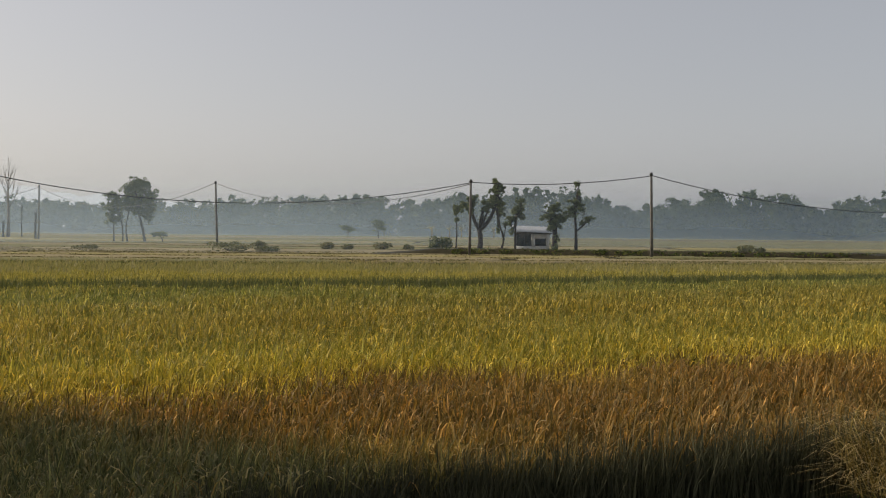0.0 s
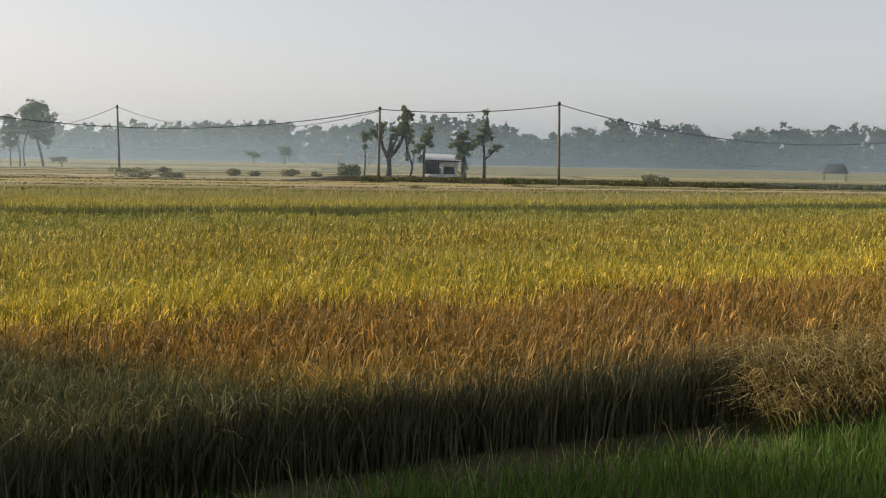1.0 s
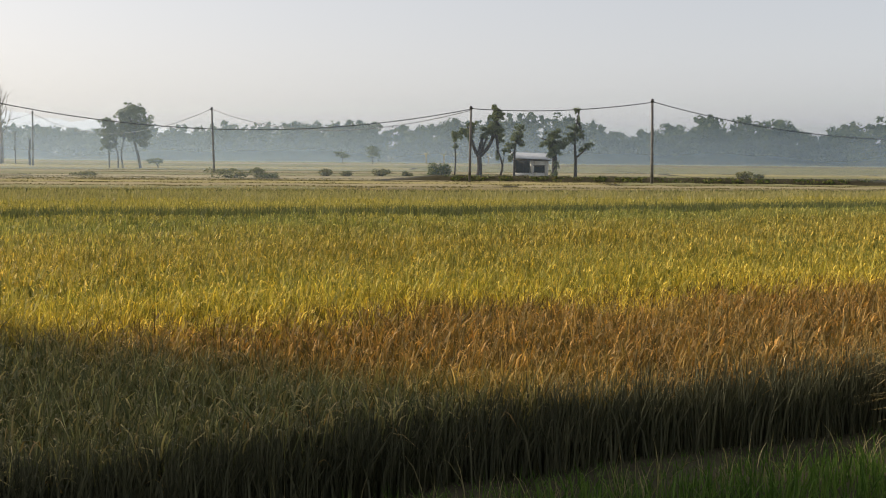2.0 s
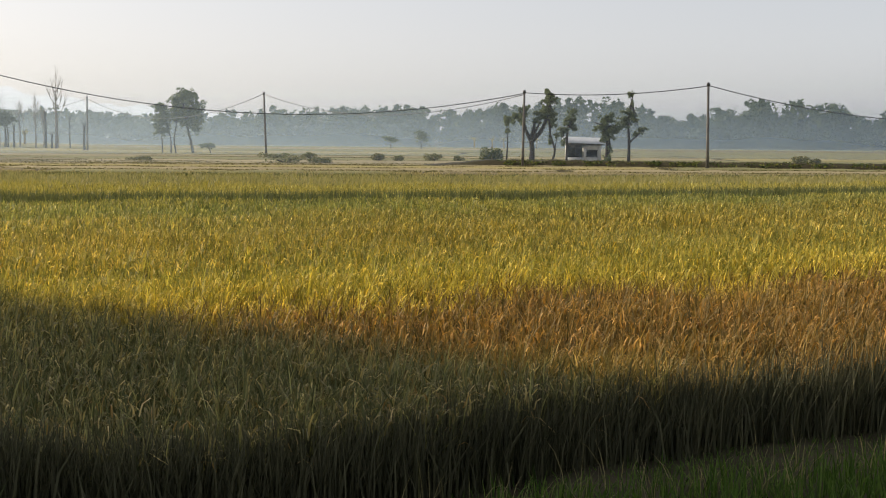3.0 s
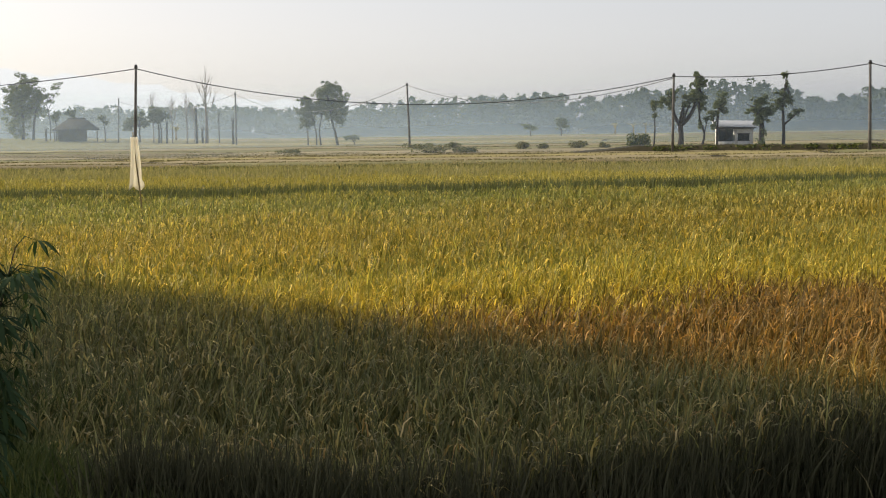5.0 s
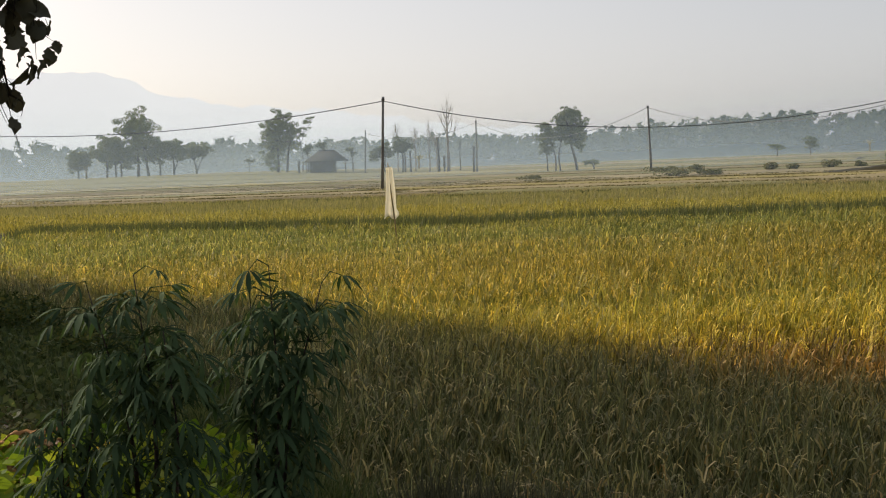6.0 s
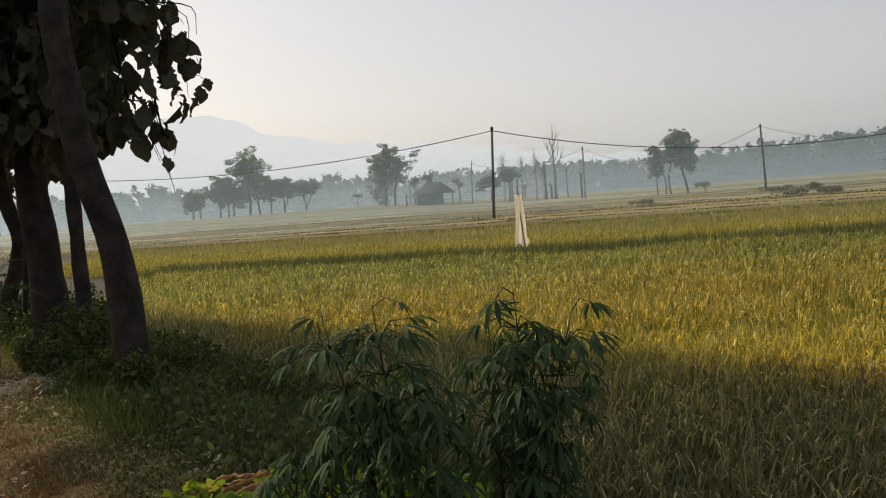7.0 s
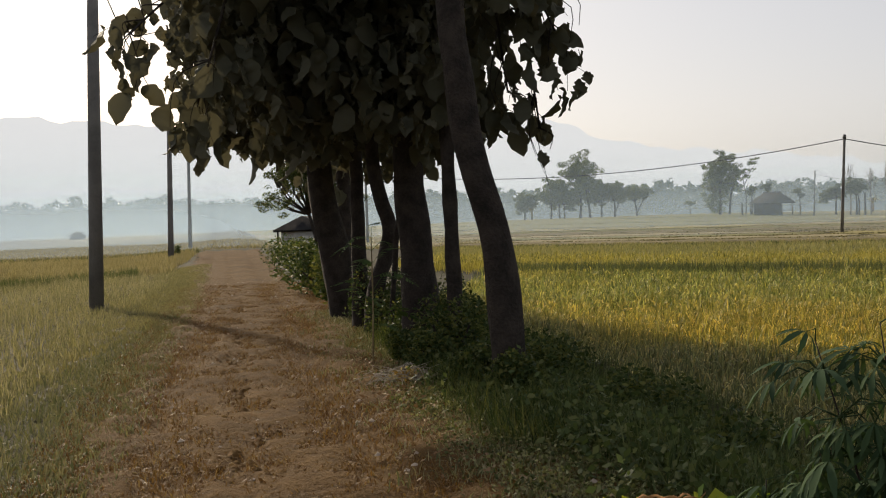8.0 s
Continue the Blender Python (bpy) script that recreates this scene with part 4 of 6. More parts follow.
field_tree((0.05, 120, Z0), [([(0, 0, 0), (0.1, 0, 2), (0, 0, 3.6)], [0.12, 0.06])], [(0, 0, 4.2, 0.45, 0.5, 0.7), (0.1, 0, 3.3, 0.3, 0.3, 0.3)], 350, 0.2, "thin young tree with a small tuft of leaves", seed=16)


def bush(at, rx, rz, n, leaf, label, mat=None, seed=5, group="field bushes"):
    g = np.random.default_rng(seed)
    b = thing("bush", at, label, "bush", group)
    lobes = [(g.normal(0, rx * 0.4), g.normal(0, rx * 0.3), rz * g.uniform(0.4, 0.75), rx * g.uniform(0.4, 0.65), rx * 0.55, rz * g.uniform(0.35, 0.5)) for _ in range(5)]
    stems = [tube([(0, 0, -0.05), (l[0] * 0.5, l[1] * 0.5, l[2] * 0.6), l[:3]], [rx * 0.05, rx * 0.02], 5) for l in lobes]
    tagged(child("stems", mesh_np("stems", *joined(stems), M_bark, True), b), kind="stuff")
    tagged(child("leaves", mesh_np("leaves", *leaf_cloud(lobes, int(n * 2.2), leaf * 0.62, g, 0.2), mat or M_hedge), b), kind="stuff")


bush((-1.3, 118, Z0), 1.0, 1.5, 420, 0.22, "round scrubby bush beside a thin tree", M_weed, 17)
bush((-2.2, 117, Z0), 0.6, 0.8, 200, 0.2, "low scrubby bush at the field edge", M_weed, 18)
for k, (bx_, by_, rx, rz) in enumerate(((-20.5, 104, 2.0, 0.75), (-17.5, 104.6, 1.3, 0.6), (-13.2, 118, 1.0, 0.8), (-11.5, 118.5, 0.8, 0.7), (-7.8, 121, 1.2, 0.8), (-4.9, 122, 0.7, 0.6), (-27, 130, 1.6, 0.7), (-22.6, 131, 1.0, 0.7), (30, 118, 1.2, 0.9), (32, 118.5, 0.7, 0.6), (-36, 110, 1.5, 0.5), (14.2, 106, 0.9, 0.5))):
    bush((bx_, by_, Z0), rx, rz, 260, 0.2, "low dark bush on a field bund", M_hedge, 60 + k)

# earth bank and weedy hedge along the ditch beyond the first poles
bxs, bys = np.linspace(-8, 72, 161), np.array([-1.6, -1.0, -0.35, 0.4, 1.1, 1.8])
BX, BY = np.meshgrid(bxs, bys, indexing="ij")
BZ = -0.52 + np.array([0, 0.36, 0.55, 0.56, 0.3, 0])[None] * (1 + 0.07 * np.sin(BX * 1.1 + np.sin(BX * 0.37) * 3) + 0.05 * np.sin(BX * 3.3)) * np.clip((BX + 8) / 6, 0, 1)
bi = (np.arange(160)[:, None] * 6 + np.arange(5)[None]).ravel()
bt = np.concatenate([np.stack([bi, bi + 6, bi + 7], -1), np.stack([bi, bi + 7, bi + 1], -1)])
tagged(new("ditch_bank", mesh_np("ditch_bank", np.stack([BX, 103.2 - 0.16 * BX + BY, BZ], -1).reshape(-1, 3), bt, M_soil, True)), "bare brown earth bank along the field ditch", "bank", kind="structure")
hx = g.uniform(-1, 60, 5200)
hy = 103.6 - 0.16 * hx + g.normal(0, 0.8, 5200)
hv, ht = leaf_cloud(np.stack([hx[:1500], hy[:1500], np.full(1500, -0.25), np.full(1500, 0.5), np.full(1500, 0.5), g.uniform(0.2, 0.34, 1500)], -1), 34000, 0.15, g, 0.1)
tagged(new("ditch_hedge", mesh_np("ditch_hedge", hv, ht, M_weed)), "dark weedy bank along the field ditch", "hedge", kind="stuff")
for x0, x1, yb, sl in ((-70, 40, 78.8, 0.1), (-80, 45, 87.4, 0.1), (-90, 50, 95.8, 0.1), (-110, 60, 105.5, 0.1), (-120, 70, 122.8, 0.1), (-150, 80, 161, 0.1), (-180, 90, 187, 0.1), (-48, -8, 97.5, 0.02), (-80, -28, 108.5, 0.05), (-110, -52, 131, 0.05), (-150, -90, 150, 0.1), (10, 60, 122.5, 0.08), (-45, 10, 140.6, 0.05), (-95, -30, 161, 0.05)):
    hx = g.uniform(x0, x1, 700)
    hy = yb + sl * hx + g.normal(0, 0.35, 700)
    hv, ht = leaf_cloud(np.stack([hx, hy, -0.43 + rise(hx, hy), np.full(700, 1.6), np.full(700, 0.35), g.uniform(0.02, 0.07, 700)], -1), 5000, 0.1, g)
    tagged(new("bund_weeds", mesh_np("bund_weeds", hv, ht, M_bund)), "dark weeds along a distant field bund", "weeds", "bund weeds", "stuff")

# group of four trunks with one joined crown beyond the stubble
L0 = Vector((-48.1, 174, Z0))
field_tree(L0, [([(0, 0, 0), (-0.35, 0, 2), (-0.9, 0, 4.2), (-1.1, 0, 6)], [0.28, 0.16]), ([(-2.8, 0.3, 0), (-2.95, 0, 2.4), (-2.5, 0, 4.6)], [0.17, 0.11])],
           [(-1.2, 0, 9.2, 1.2, 1.2, 0.9), (-0.2, 0, 8.2, 1.5, 1.3, 1.1), (-2.3, 0, 7.8, 1.4, 1.3, 1.2), (0.6, 0, 6.7, 1.0, 1.1, 1.1), (-1.2, 0, 6.6, 1.6, 1.4, 1.3), (-2.5, 0, 5.9, 1.1, 1.2, 1.1), (0.3, 0, 5.1, 1.0, 1.1, 1.1), (-1.5, 0, 5.0, 1.0, 1.2, 0.8), (0.6, 0, 3.8, 0.6, 0.7, 0.7)], 2900, 0.34, "tall field tree with a ragged clumped crown", seed=21, swell=1.15)
field_tree(L0 + Vector((-3.7, 0.8, 0)), [([(0, 0, 0), (0, 0, 2), (-0.4, 0, 4)], [0.16, 0.1]), ([(-1.45, 0.3, 0), (-1.4, 0, 2), (-1.5, 0, 3.8)], [0.15, 0.09])],
           [(-1.6, 0, 7.0, 0.9, 1, 0.8), (-0.7, 0, 6.2, 1.0, 1, 0.9), (-2.1, 0, 5.7, 0.8, 0.9, 0.7), (-1.3, 0, 5.0, 1.1, 1.1, 0.9), (-1.9, 0, 3.8, 0.7, 0.8, 0.8), (-0.9, 0, 3.6, 0.6, 0.7, 0.7), (-2.5, 0, 7.2, 0.5, 0.5, 0.25)], 1500, 0.32, "thin-stemmed field tree with leaves in loose tiers", seed=22, swell=1.15)
field_tree((-46.4, 176, Z0), [([(0.5, 0, 0), (0.45, 0, 0.5), (0.1, 0, 1.0)], [0.12, 0.08])], [(0, 0, 1.35, 0.95, 0.9, 0.35), (-0.6, 0, 1.15, 0.55, 0.6, 0.35), (0.6, 0, 1.1, 0.6, 0.6, 0.3)], 500, 0.24, "low dark umbrella-shaped tree beside the tall clump", seed=23)


def bare_tree(at, h, label, spread=1.0, seed=3, name="bare_tree"):
    g = np.random.default_rng(seed)
    tree = thing(name, at, label, "tree", "bare trees")
    lean = g.normal(0, 0.25)
    leader = bend([(0, 0, 0), (0.1, 0, h * 0.25), (0, 0, h * 0.5), (lean * 0.6, 0.1, h * 0.72), (lean, 0, h * 0.95)], 4)
    child("trunk", mesh_np("trunk", *tube(leader, [0.34 * spread, 0.25 * spread, 0.18 * spread, 0.05 * spread, 0.012], 7), M_dead, True), tree)
    parts = []
    for k in range(11):
        s0 = 0.42 + 0.42 * k / 10
        foot = leader[int(s0 * (len(leader) - 1))]
        a = k * 2.4 + g.uniform(-0.4, 0.4)
        out = spread * g.uniform(1.8, 3.4) * (1.2 - s0)
        tip = foot + np.array((out * math.cos(a), out * math.sin(a), h * g.uniform(0.3, 0.55) * (1.3 - s0)))
        mid = foot + (tip - foot) * (0.6, 0.6, 0.38) + g.normal(0, 0.08, 3)
        parts.append(tube(bend([foot, mid, tip], 2), [0.085 * spread, 0.05 * spread, 0.014], 5))
        for _ in range(3):
            e = tip + g.normal(0, 0.45, 3) + (0, 0, 0.25)
            parts.append(tube([mid, (mid + e) / 2 + (0, 0, -0.08), e], [0.04 * spread, 0.022, 0.01], 4))
    tagged(child("branches", mesh_np("branches", *joined(parts), M_dead, True), tree), kind="stuff")


bare_tree((-87.6, 219.6, Z0), 15.2, "tall leafless tree with upswept bare branches", 1.15, 31)
bare_tree((-92.4, 221, Z0), 10.2, "small leafless tree beside dead stumps", 0.55, 32)
bare_tree((-92.0, 224, Z0), 8.2, "slim leafless tree among the stumps", 0.4, 33)
bare_tree((-95.6, 221, Z0), 9.6, "slim leafless tree beside a leafy one", 0.5, 34)
bare_tree((-100.6, 223, Z0), 10.6, "pale leafless sapling behind the leafy trees", 0.5, 35)


def stump(at, h, r, label, seed):
    g = np.random.default_rng(seed)
    s = thing("dead_stump", at, label, "dead trunk", "dead stumps")
    child("trunk", mesh_np("trunk", *tube([(0, 0, -0.1), (g.normal(0, 0.06), 0, h * 0.5), (g.normal(0, 0.1), 0, h)], [r, r * 0.85, r * 0.9], 8), M_bark, True), s)
    child("snag", mesh_np("snag", *joined([tube([(0, 0, h * 0.86), (0.35 * (k - 0.5), 0, h * 0.98), (0.5 * (k - 0.5), 0, h + 0.35)], [r * 0.5, r * 0.4, r * 0.25], 5) for k in (0, 1)]), M_bark, True), s)


for k, (sx, sy, sh, sr) in enumerate(((-89.5, 219, 7.2, 0.27), (-87.9, 218, 3.0, 0.24), (-86.2, 223, 6.2, 0.13), (-74.1, 198, 4.6, 0.22), (-95.9, 219, 4.4, 0.22), (-125.2, 224, 2.6, 0.25))):
    stump((sx, sy, Z0), sh, sr, "bare lopped trunk standing in the stubble", 70 + k)

# leafy trees by the barn and the large trees beyond
field_tree((-98.3, 220.5, Z0), [([(0, 0, 0), (0.1, 0, 2), (0, 0, 4)], [0.3, 0.2]), ([(0.5, 0, 0), (0.6, 0, 2.4), (0.4, 0, 4.2)], [0.22, 0.15])], [(0, 0, 6.3, 1.5, 1.4, 1.1), (1.3, 0, 5.6, 1.1, 1, 0.9), (-1.3, 0, 5.4, 1.2, 1, 0.9), (0.2, 0, 4.8, 1.4, 1.2, 0.8)], 1300, 0.42, "round dark leafy tree among bare trunks", seed=41)
field_tree((-103.2, 222, Z0), [([(0, 0, 0), (0, 0, 2), (0.2, 0, 3.4)], [0.28, 0.18])], [(0, 0, 5.2, 1.6, 1.4, 1.1), (-1.4, 0, 4.4, 1.4, 1.2, 1.0), (1.2, 0, 4.2, 1.2, 1.2, 0.9), (-2.4, 0, 3.4, 1.2, 1, 1)], 1300, 0.42, "spreading dark leafy tree near the barn", seed=42)
field_tree((-136.2, 236, Z0), [([(-1.2, 0, 0), (-1.0, 0, 4), (-1.2, 0, 8)], [0.4, 0.25]), ([(1.2, 0, 0), (1.6, 0, 4), (2.4, 0, 7.5)], [0.36, 0.2])],
           [(0, 0, 12.6, 2.1, 2, 1.6), (-1.6, 0, 10.8, 2.4, 2, 1.8), (1.4, 0, 10.6, 2.0, 2, 1.8), (-2.2, 0, 8.2, 1.8, 2, 1.6), (-0.6, 0, 8.6, 1.8, 2, 1.6), (1.4, 0, 7.4, 1.3, 1.5, 1.4), (-3.0, 0, 6.6, 1.8, 1.6, 1.5), (-3.0, 0, 4.0, 1.6, 1.5, 1.3), (-2.4, 0, 1.8, 1.9, 1.5, 1.1), (-3.2, 0, 9.6, 1.6, 1.5, 1.4), (2.8, 0, 9.2, 1.6, 1.5, 1.4), (0.1, 0, 5.2, 1.0, 1.2, 1.6), (3.0, 0, 6.0, 1.0, 1, 0.8)], 4200, 0.46, "tall twin-stemmed tree with a broad heavy crown", seed=43, swell=1.3)
field_tree((-131.4, 237, Z0), [([(0, 0, 0), (0.2, 0, 4), (-0.6, 0, 8.5)], [0.16, 0.09]), ([(-0.3, 0, 6.5), (1.2, 0, 9.6), (3.2, 0, 12.2)], [0.08, 0.03])], [(1.6, 0, 11.8, 1.6, 1.0, 0.35), (2.6, 0, 12.6, 1.5, 0.8, 0.25), (1.0, 0, 10.2, 1.3, 1.0, 0.4), (0.4, 0, 8.8, 0.9, 0.8, 0.5)], 120, 0.5, "feathery half-bare tree leaning from the big crown", seed=44)
field_tree((-127.2, 232, Z0), [([(0, 0, 0), (0.1, 0, 2.4), (0, 0, 5)], [0.22, 0.14])], [(0, 0, 5.6, 1.0, 1, 0.7), (-0.4, 0, 4.9, 0.8, 0.8, 0.5)], 340, 0.4, "small lopped tree behind the barn", seed=45)
field_tree((-125.6, 236, Z0), [([(0, 0, 0), (0, 0, 3), (0.1, 0, 5.4)], [0.24, 0.15])], [(0, 0, 6.2, 1.1, 1, 0.8)], 300, 0.4, "small round tree rising behind the barn roof", seed=46)
field_tree((-112.8, 226, Z0), [([(0, 0, 0), (0, 0, 2.5), (-0.3, 0, 4.4)], [0.2, 0.12])], [(-0.6, 0, 5.0, 0.9, 0.8, 0.6), (0.3, 0, 4.2, 0.6, 0.6, 0.4)], 260, 0.4, "sparse lopped tree beside the barn", seed=47)
K0 = Vector((-194, 258, Z0))
field_tree(K0, [([(0, 0, 0), (0.4, 0, 4), (0, 0, 9)], [0.5, 0.3]), ([(3.5, 0, 0), (3.0, 0, 4), (2.2, 0, 8)], [0.45, 0.28])], [(-0.3, 0, 15.6, 2.8, 2.4, 1.9), (1.0, 0, 13.4, 3.0, 2.6, 2.2), (-2.6, 0, 13.2, 2.2, 2.2, 1.8), (0.2, 0, 10.6, 3.2, 3, 2.0), (3.0, 0, 10.2, 2.0, 2, 1.6), (0.0, 0, 7.4, 2.4, 2.4, 1.6), (3.2, 0, 6.6, 1.8, 1.8, 1.4)], 3000, 0.6, "great hazy tree towering over its grove", seed=51, group="grove trees", swell=1.6)
field_tree(K0 + Vector((-8.0, -3, 0)), [([(0, 0, 0), (0.2, 0, 3), (0, 0, 6)], [0.4, 0.24]), ([(3, 0, 0), (3, 0, 3), (2.6, 0, 6)], [0.34, 0.2])], [(0, 0, 9.0, 2.8, 2.4, 1.8), (2.8, 0, 9.8, 2.4, 2.2, 1.8), (1.0, 0, 7.0, 2.8, 2.4, 1.6), (-2.4, 0, 6.8, 2.0, 2, 1.6), (3.6, 0, 6.8, 2.0, 2, 1.6)], 2200, 0.6, "hazy spreading grove tree with several stems", seed=52, group="grove trees", swell=1.35)
field_tree(K0 + Vector((-14.5, -7, 0)), [([(0, 0, 0), (0.2, 0, 2), (0, 0, 4)], [0.34, 0.2])], [(0, 0, 6.0, 2.4, 2.2, 1.6), (1.6, 0, 4.4, 2.0, 2, 1.4), (-1.4, 0, 4.2, 1.8, 1.8, 1.4)], 1300, 0.6, "low rounded grove tree in the haze", seed=53, group="grove trees", swell=1.35)
field_tree(K0 + Vector((8.0, 5.4, 0)), [([(0, 0, 0), (0.1, 0, 2.5), (0, 0, 4.6)], [0.4, 0.26]), ([(0, 0, 1), (1.2, 0, 3.4)], [0.26, 0.16])], [(0, 0, 8.0, 2.4, 2.2, 1.5), (1.8, 0, 6.6, 2.2, 2, 1.4), (-1.8, 0, 6.6, 2.0, 2, 1.5)], 1500, 0.55, "spreading grove tree with a forked trunk", seed=54, group="grove trees", swell=1.35)
field_tree(K0 + Vector((12.6, 9.6, 0)), [([(0, 0, 0), (-0.2, 0, 2), (-0.6, 0, 4)], [0.34, 0.22]), ([(0, 0, 1), (0.9, 0, 2.6), (1.8, 0, 4)], [0.24, 0.15])], [(0, 0, 7.4, 2.2, 2, 1.1), (-2.2, 0, 6.2, 1.7, 1.7, 0.9), (2.2, 0, 6.4, 2.0, 1.8, 1.0), (0, 0, 5.6, 2.0, 2, 0.9)], 1500, 0.5, "umbrella-crowned tree at the end of the grove", seed=55, group="grove trees", swell=1.35)
field_tree(K0 + Vector((-4.4, -1.5, 0)), [([(0, 0, 0), (0.1, 0, 2), (0, 0, 4)], [0.34, 0.22])], [(0, 0, 6.4, 3.0, 2.4, 2.0), (2.4, 0, 4.6, 2.2, 2, 1.6), (-2.6, 0, 5.2, 2.2, 2, 1.8)], 1500, 0.6, "dense low tree filling the hazy grove", seed=61, group="grove trees", swell=1.35)
field_tree(K0 + Vector((5.0, 3.2, 0)), [([(0, 0, 0), (0.1, 0, 2), (0, 0, 4)], [0.34, 0.22])], [(0, 0, 7.4, 2.6, 2.4, 2.2), (-1.8, 0, 5.4, 2.2, 2, 1.6)], 1200, 0.6, "dense middling tree in the hazy grove", seed=62, group="grove trees", swell=1.35)
field_tree((-163.5, 266, Z0), [([(0, 0, 0), (0, 0, 2.4)], [0.16, 0.1])], [(0, 0, 3.2, 1.3, 1.2, 0.6)], 200, 0.4, "small mushroom-shaped tree out on the plain", seed=56)
field_tree((-31.5, 330, Z0), [([(0, 0, 0), (0, 0, 1.8)], [0.2, 0.12])], [(0, 0, 2.9, 2.0, 1.8, 0.9)], 220, 0.5, "small lone tree far out on the plain", seed=57)
field_tree((-22.6, 330, Z0), [([(0, 0, 0), (0, 0, 1.8)], [0.24, 0.14])], [(0, 0, 3.6, 2.2, 2, 1.7)], 260, 0.5, "round lone tree far out on the plain", seed=58)
for k, (px_, py_) in enumerate(((-8, 380), (2, 384), (-2, 376), (13, 382), (-128, 300), (-205, 250))):
    gg = np.random.default_rng(90 + k)
    palm = thing("banana_plant", (px_, py_, Z0), "pale banana plant at the foot of the woodland", "banana plant", "banana plants")
    child("stem", mesh_np("stem", *tube([(0, 0, 0), (0.1, 0, 1.6), (0, 0, 2.6)], [0.3, 0.2], 7), M_bamboo, True), palm)
    hd = np.linspace(0, 6.28, 9, endpoint=False) + gg.uniform(0, 1)
    root = np.tile(np.array([[0, 0, 2.3]]), (9, 1))
    tagged(child("fronds", mesh_np("fronds", *blades(root, gg.uniform(2.2, 3.6, 9), np.full(9, 0.75), gg.uniform(0.4, 1.0, 9), 4, 0.9, hd, gg), M_drygrass), palm), kind="stuff")


# ---- huts ----
def build_white_hut():
    hut = thing("field_hut", (8.1, 119.7, Z0), "small white-walled field hut with a mono-pitch zinc roof", "hut")
    hut.scale = (1.08, 1.08, 1.13)
    W, D, h0, h1, th = 3.3, 2.6, 1.75, 2.1, 0.12
    def wall_with_hole(x0, x1, z0, z1, hx0, hx1, hz0, hz1, yy):
        return joined([box(x0, hx0, yy, yy + th, z0, z1), box(hx1, x1, yy, yy + th, z0, z1), box(hx0, hx1, yy, yy + th, z0, hz0), box(hx0, hx1, yy, yy + th, hz1, z1)])
    child("wall", mesh_np("wall", *wall_with_hole(0.0, W / 2, 0, h0, 0.25, 1.3, 0.65, 1.2, -D / 2), M_wall), hut, "whitewashed front wall with an unglazed window opening")
    # Dark board colour stands in for the shade inside the porch.
    child("wall", mesh_np("wall", *box(-W / 2 + 0.02, W / 2 - 0.02, D / 2 - th, D / 2, 0, h0 + 0.25), M_board), hut, "back wall in dark boards for the porch's shade")
    child("wall", mesh_np("wall", *box(W / 2 - th, W / 2 - 0.002, -D / 2 + th + 0.003, D / 2 - th - 0.003, 0, h0), M_wall), hut)
    child("wall", mesh_np("wall", *box(0.0, th, -D / 2 + th + 0.003, D / 2 - th - 0.003, 0, h0), M_wall), hut)
    # Side wall added to keep the sun out of the porch.
    child("wall", mesh_np("wall", *box(-W / 2 + 0.002, -W / 2 + th, -D / 2 + th + 0.003, D / 2 - th - 0.003, 0, h0 + 0.1), M_wall), hut)
    child("parapet", mesh_np("parapet", *box(-W / 2, -0.003, -D / 2, -D / 2 + th, 0, 0.55), M_wall), hut, "low white porch wall")
    child("lintel", mesh_np("lintel", *box(0.2, 1.35, -D / 2 - 0.03, -D / 2 - 0.003, 1.203, 1.26), M_board), hut)
    child("sill", mesh_np("sill", *box(0.2, 1.35, -D / 2 - 0.05, -D / 2 - 0.003, 0.58, 0.647), M_board), hut)
    for px_ in (-W / 2 + 0.06, -W / 4):
        child("post", mesh_np("post", *box(px_ - 0.05, px_ + 0.05, -D / 2 + 0.01, -D / 2 + 0.11, 0.623, h0), M_board), hut)
    n = 17
    v, t = [], []
    for i in range(n):
        s = i / (n - 1)
        for j in (0, 1):
            x = -W / 2 - 0.35 + s * (W + 0.75)
            v.append((x, (-D / 2 - 0.5, D / 2 + 0.35)[j], (h0 + 0.04, h1 + 0.26)[j] + 0.12 * (1 - s) + 0.03 * (i % 2)))
    for i in range(n - 1):
        a = 2 * i
        t += [(a, a + 2, a + 3), (a, a + 3, a + 1)]
    ob = child("roof", mesh_np("roof", v, t, M_zinc), hut, "pale corrugated zinc roof")
    ob.modifiers.new("thickness", "SOLIDIFY").thickness = 0.03
    child("beam", mesh_np("beam", *box(-W / 2 - 0.2, W / 2 + 0.2, -D / 2 - 0.12, -D / 2 - 0.03, h0 - 0.08, h0 + 0.03), M_board), hut)


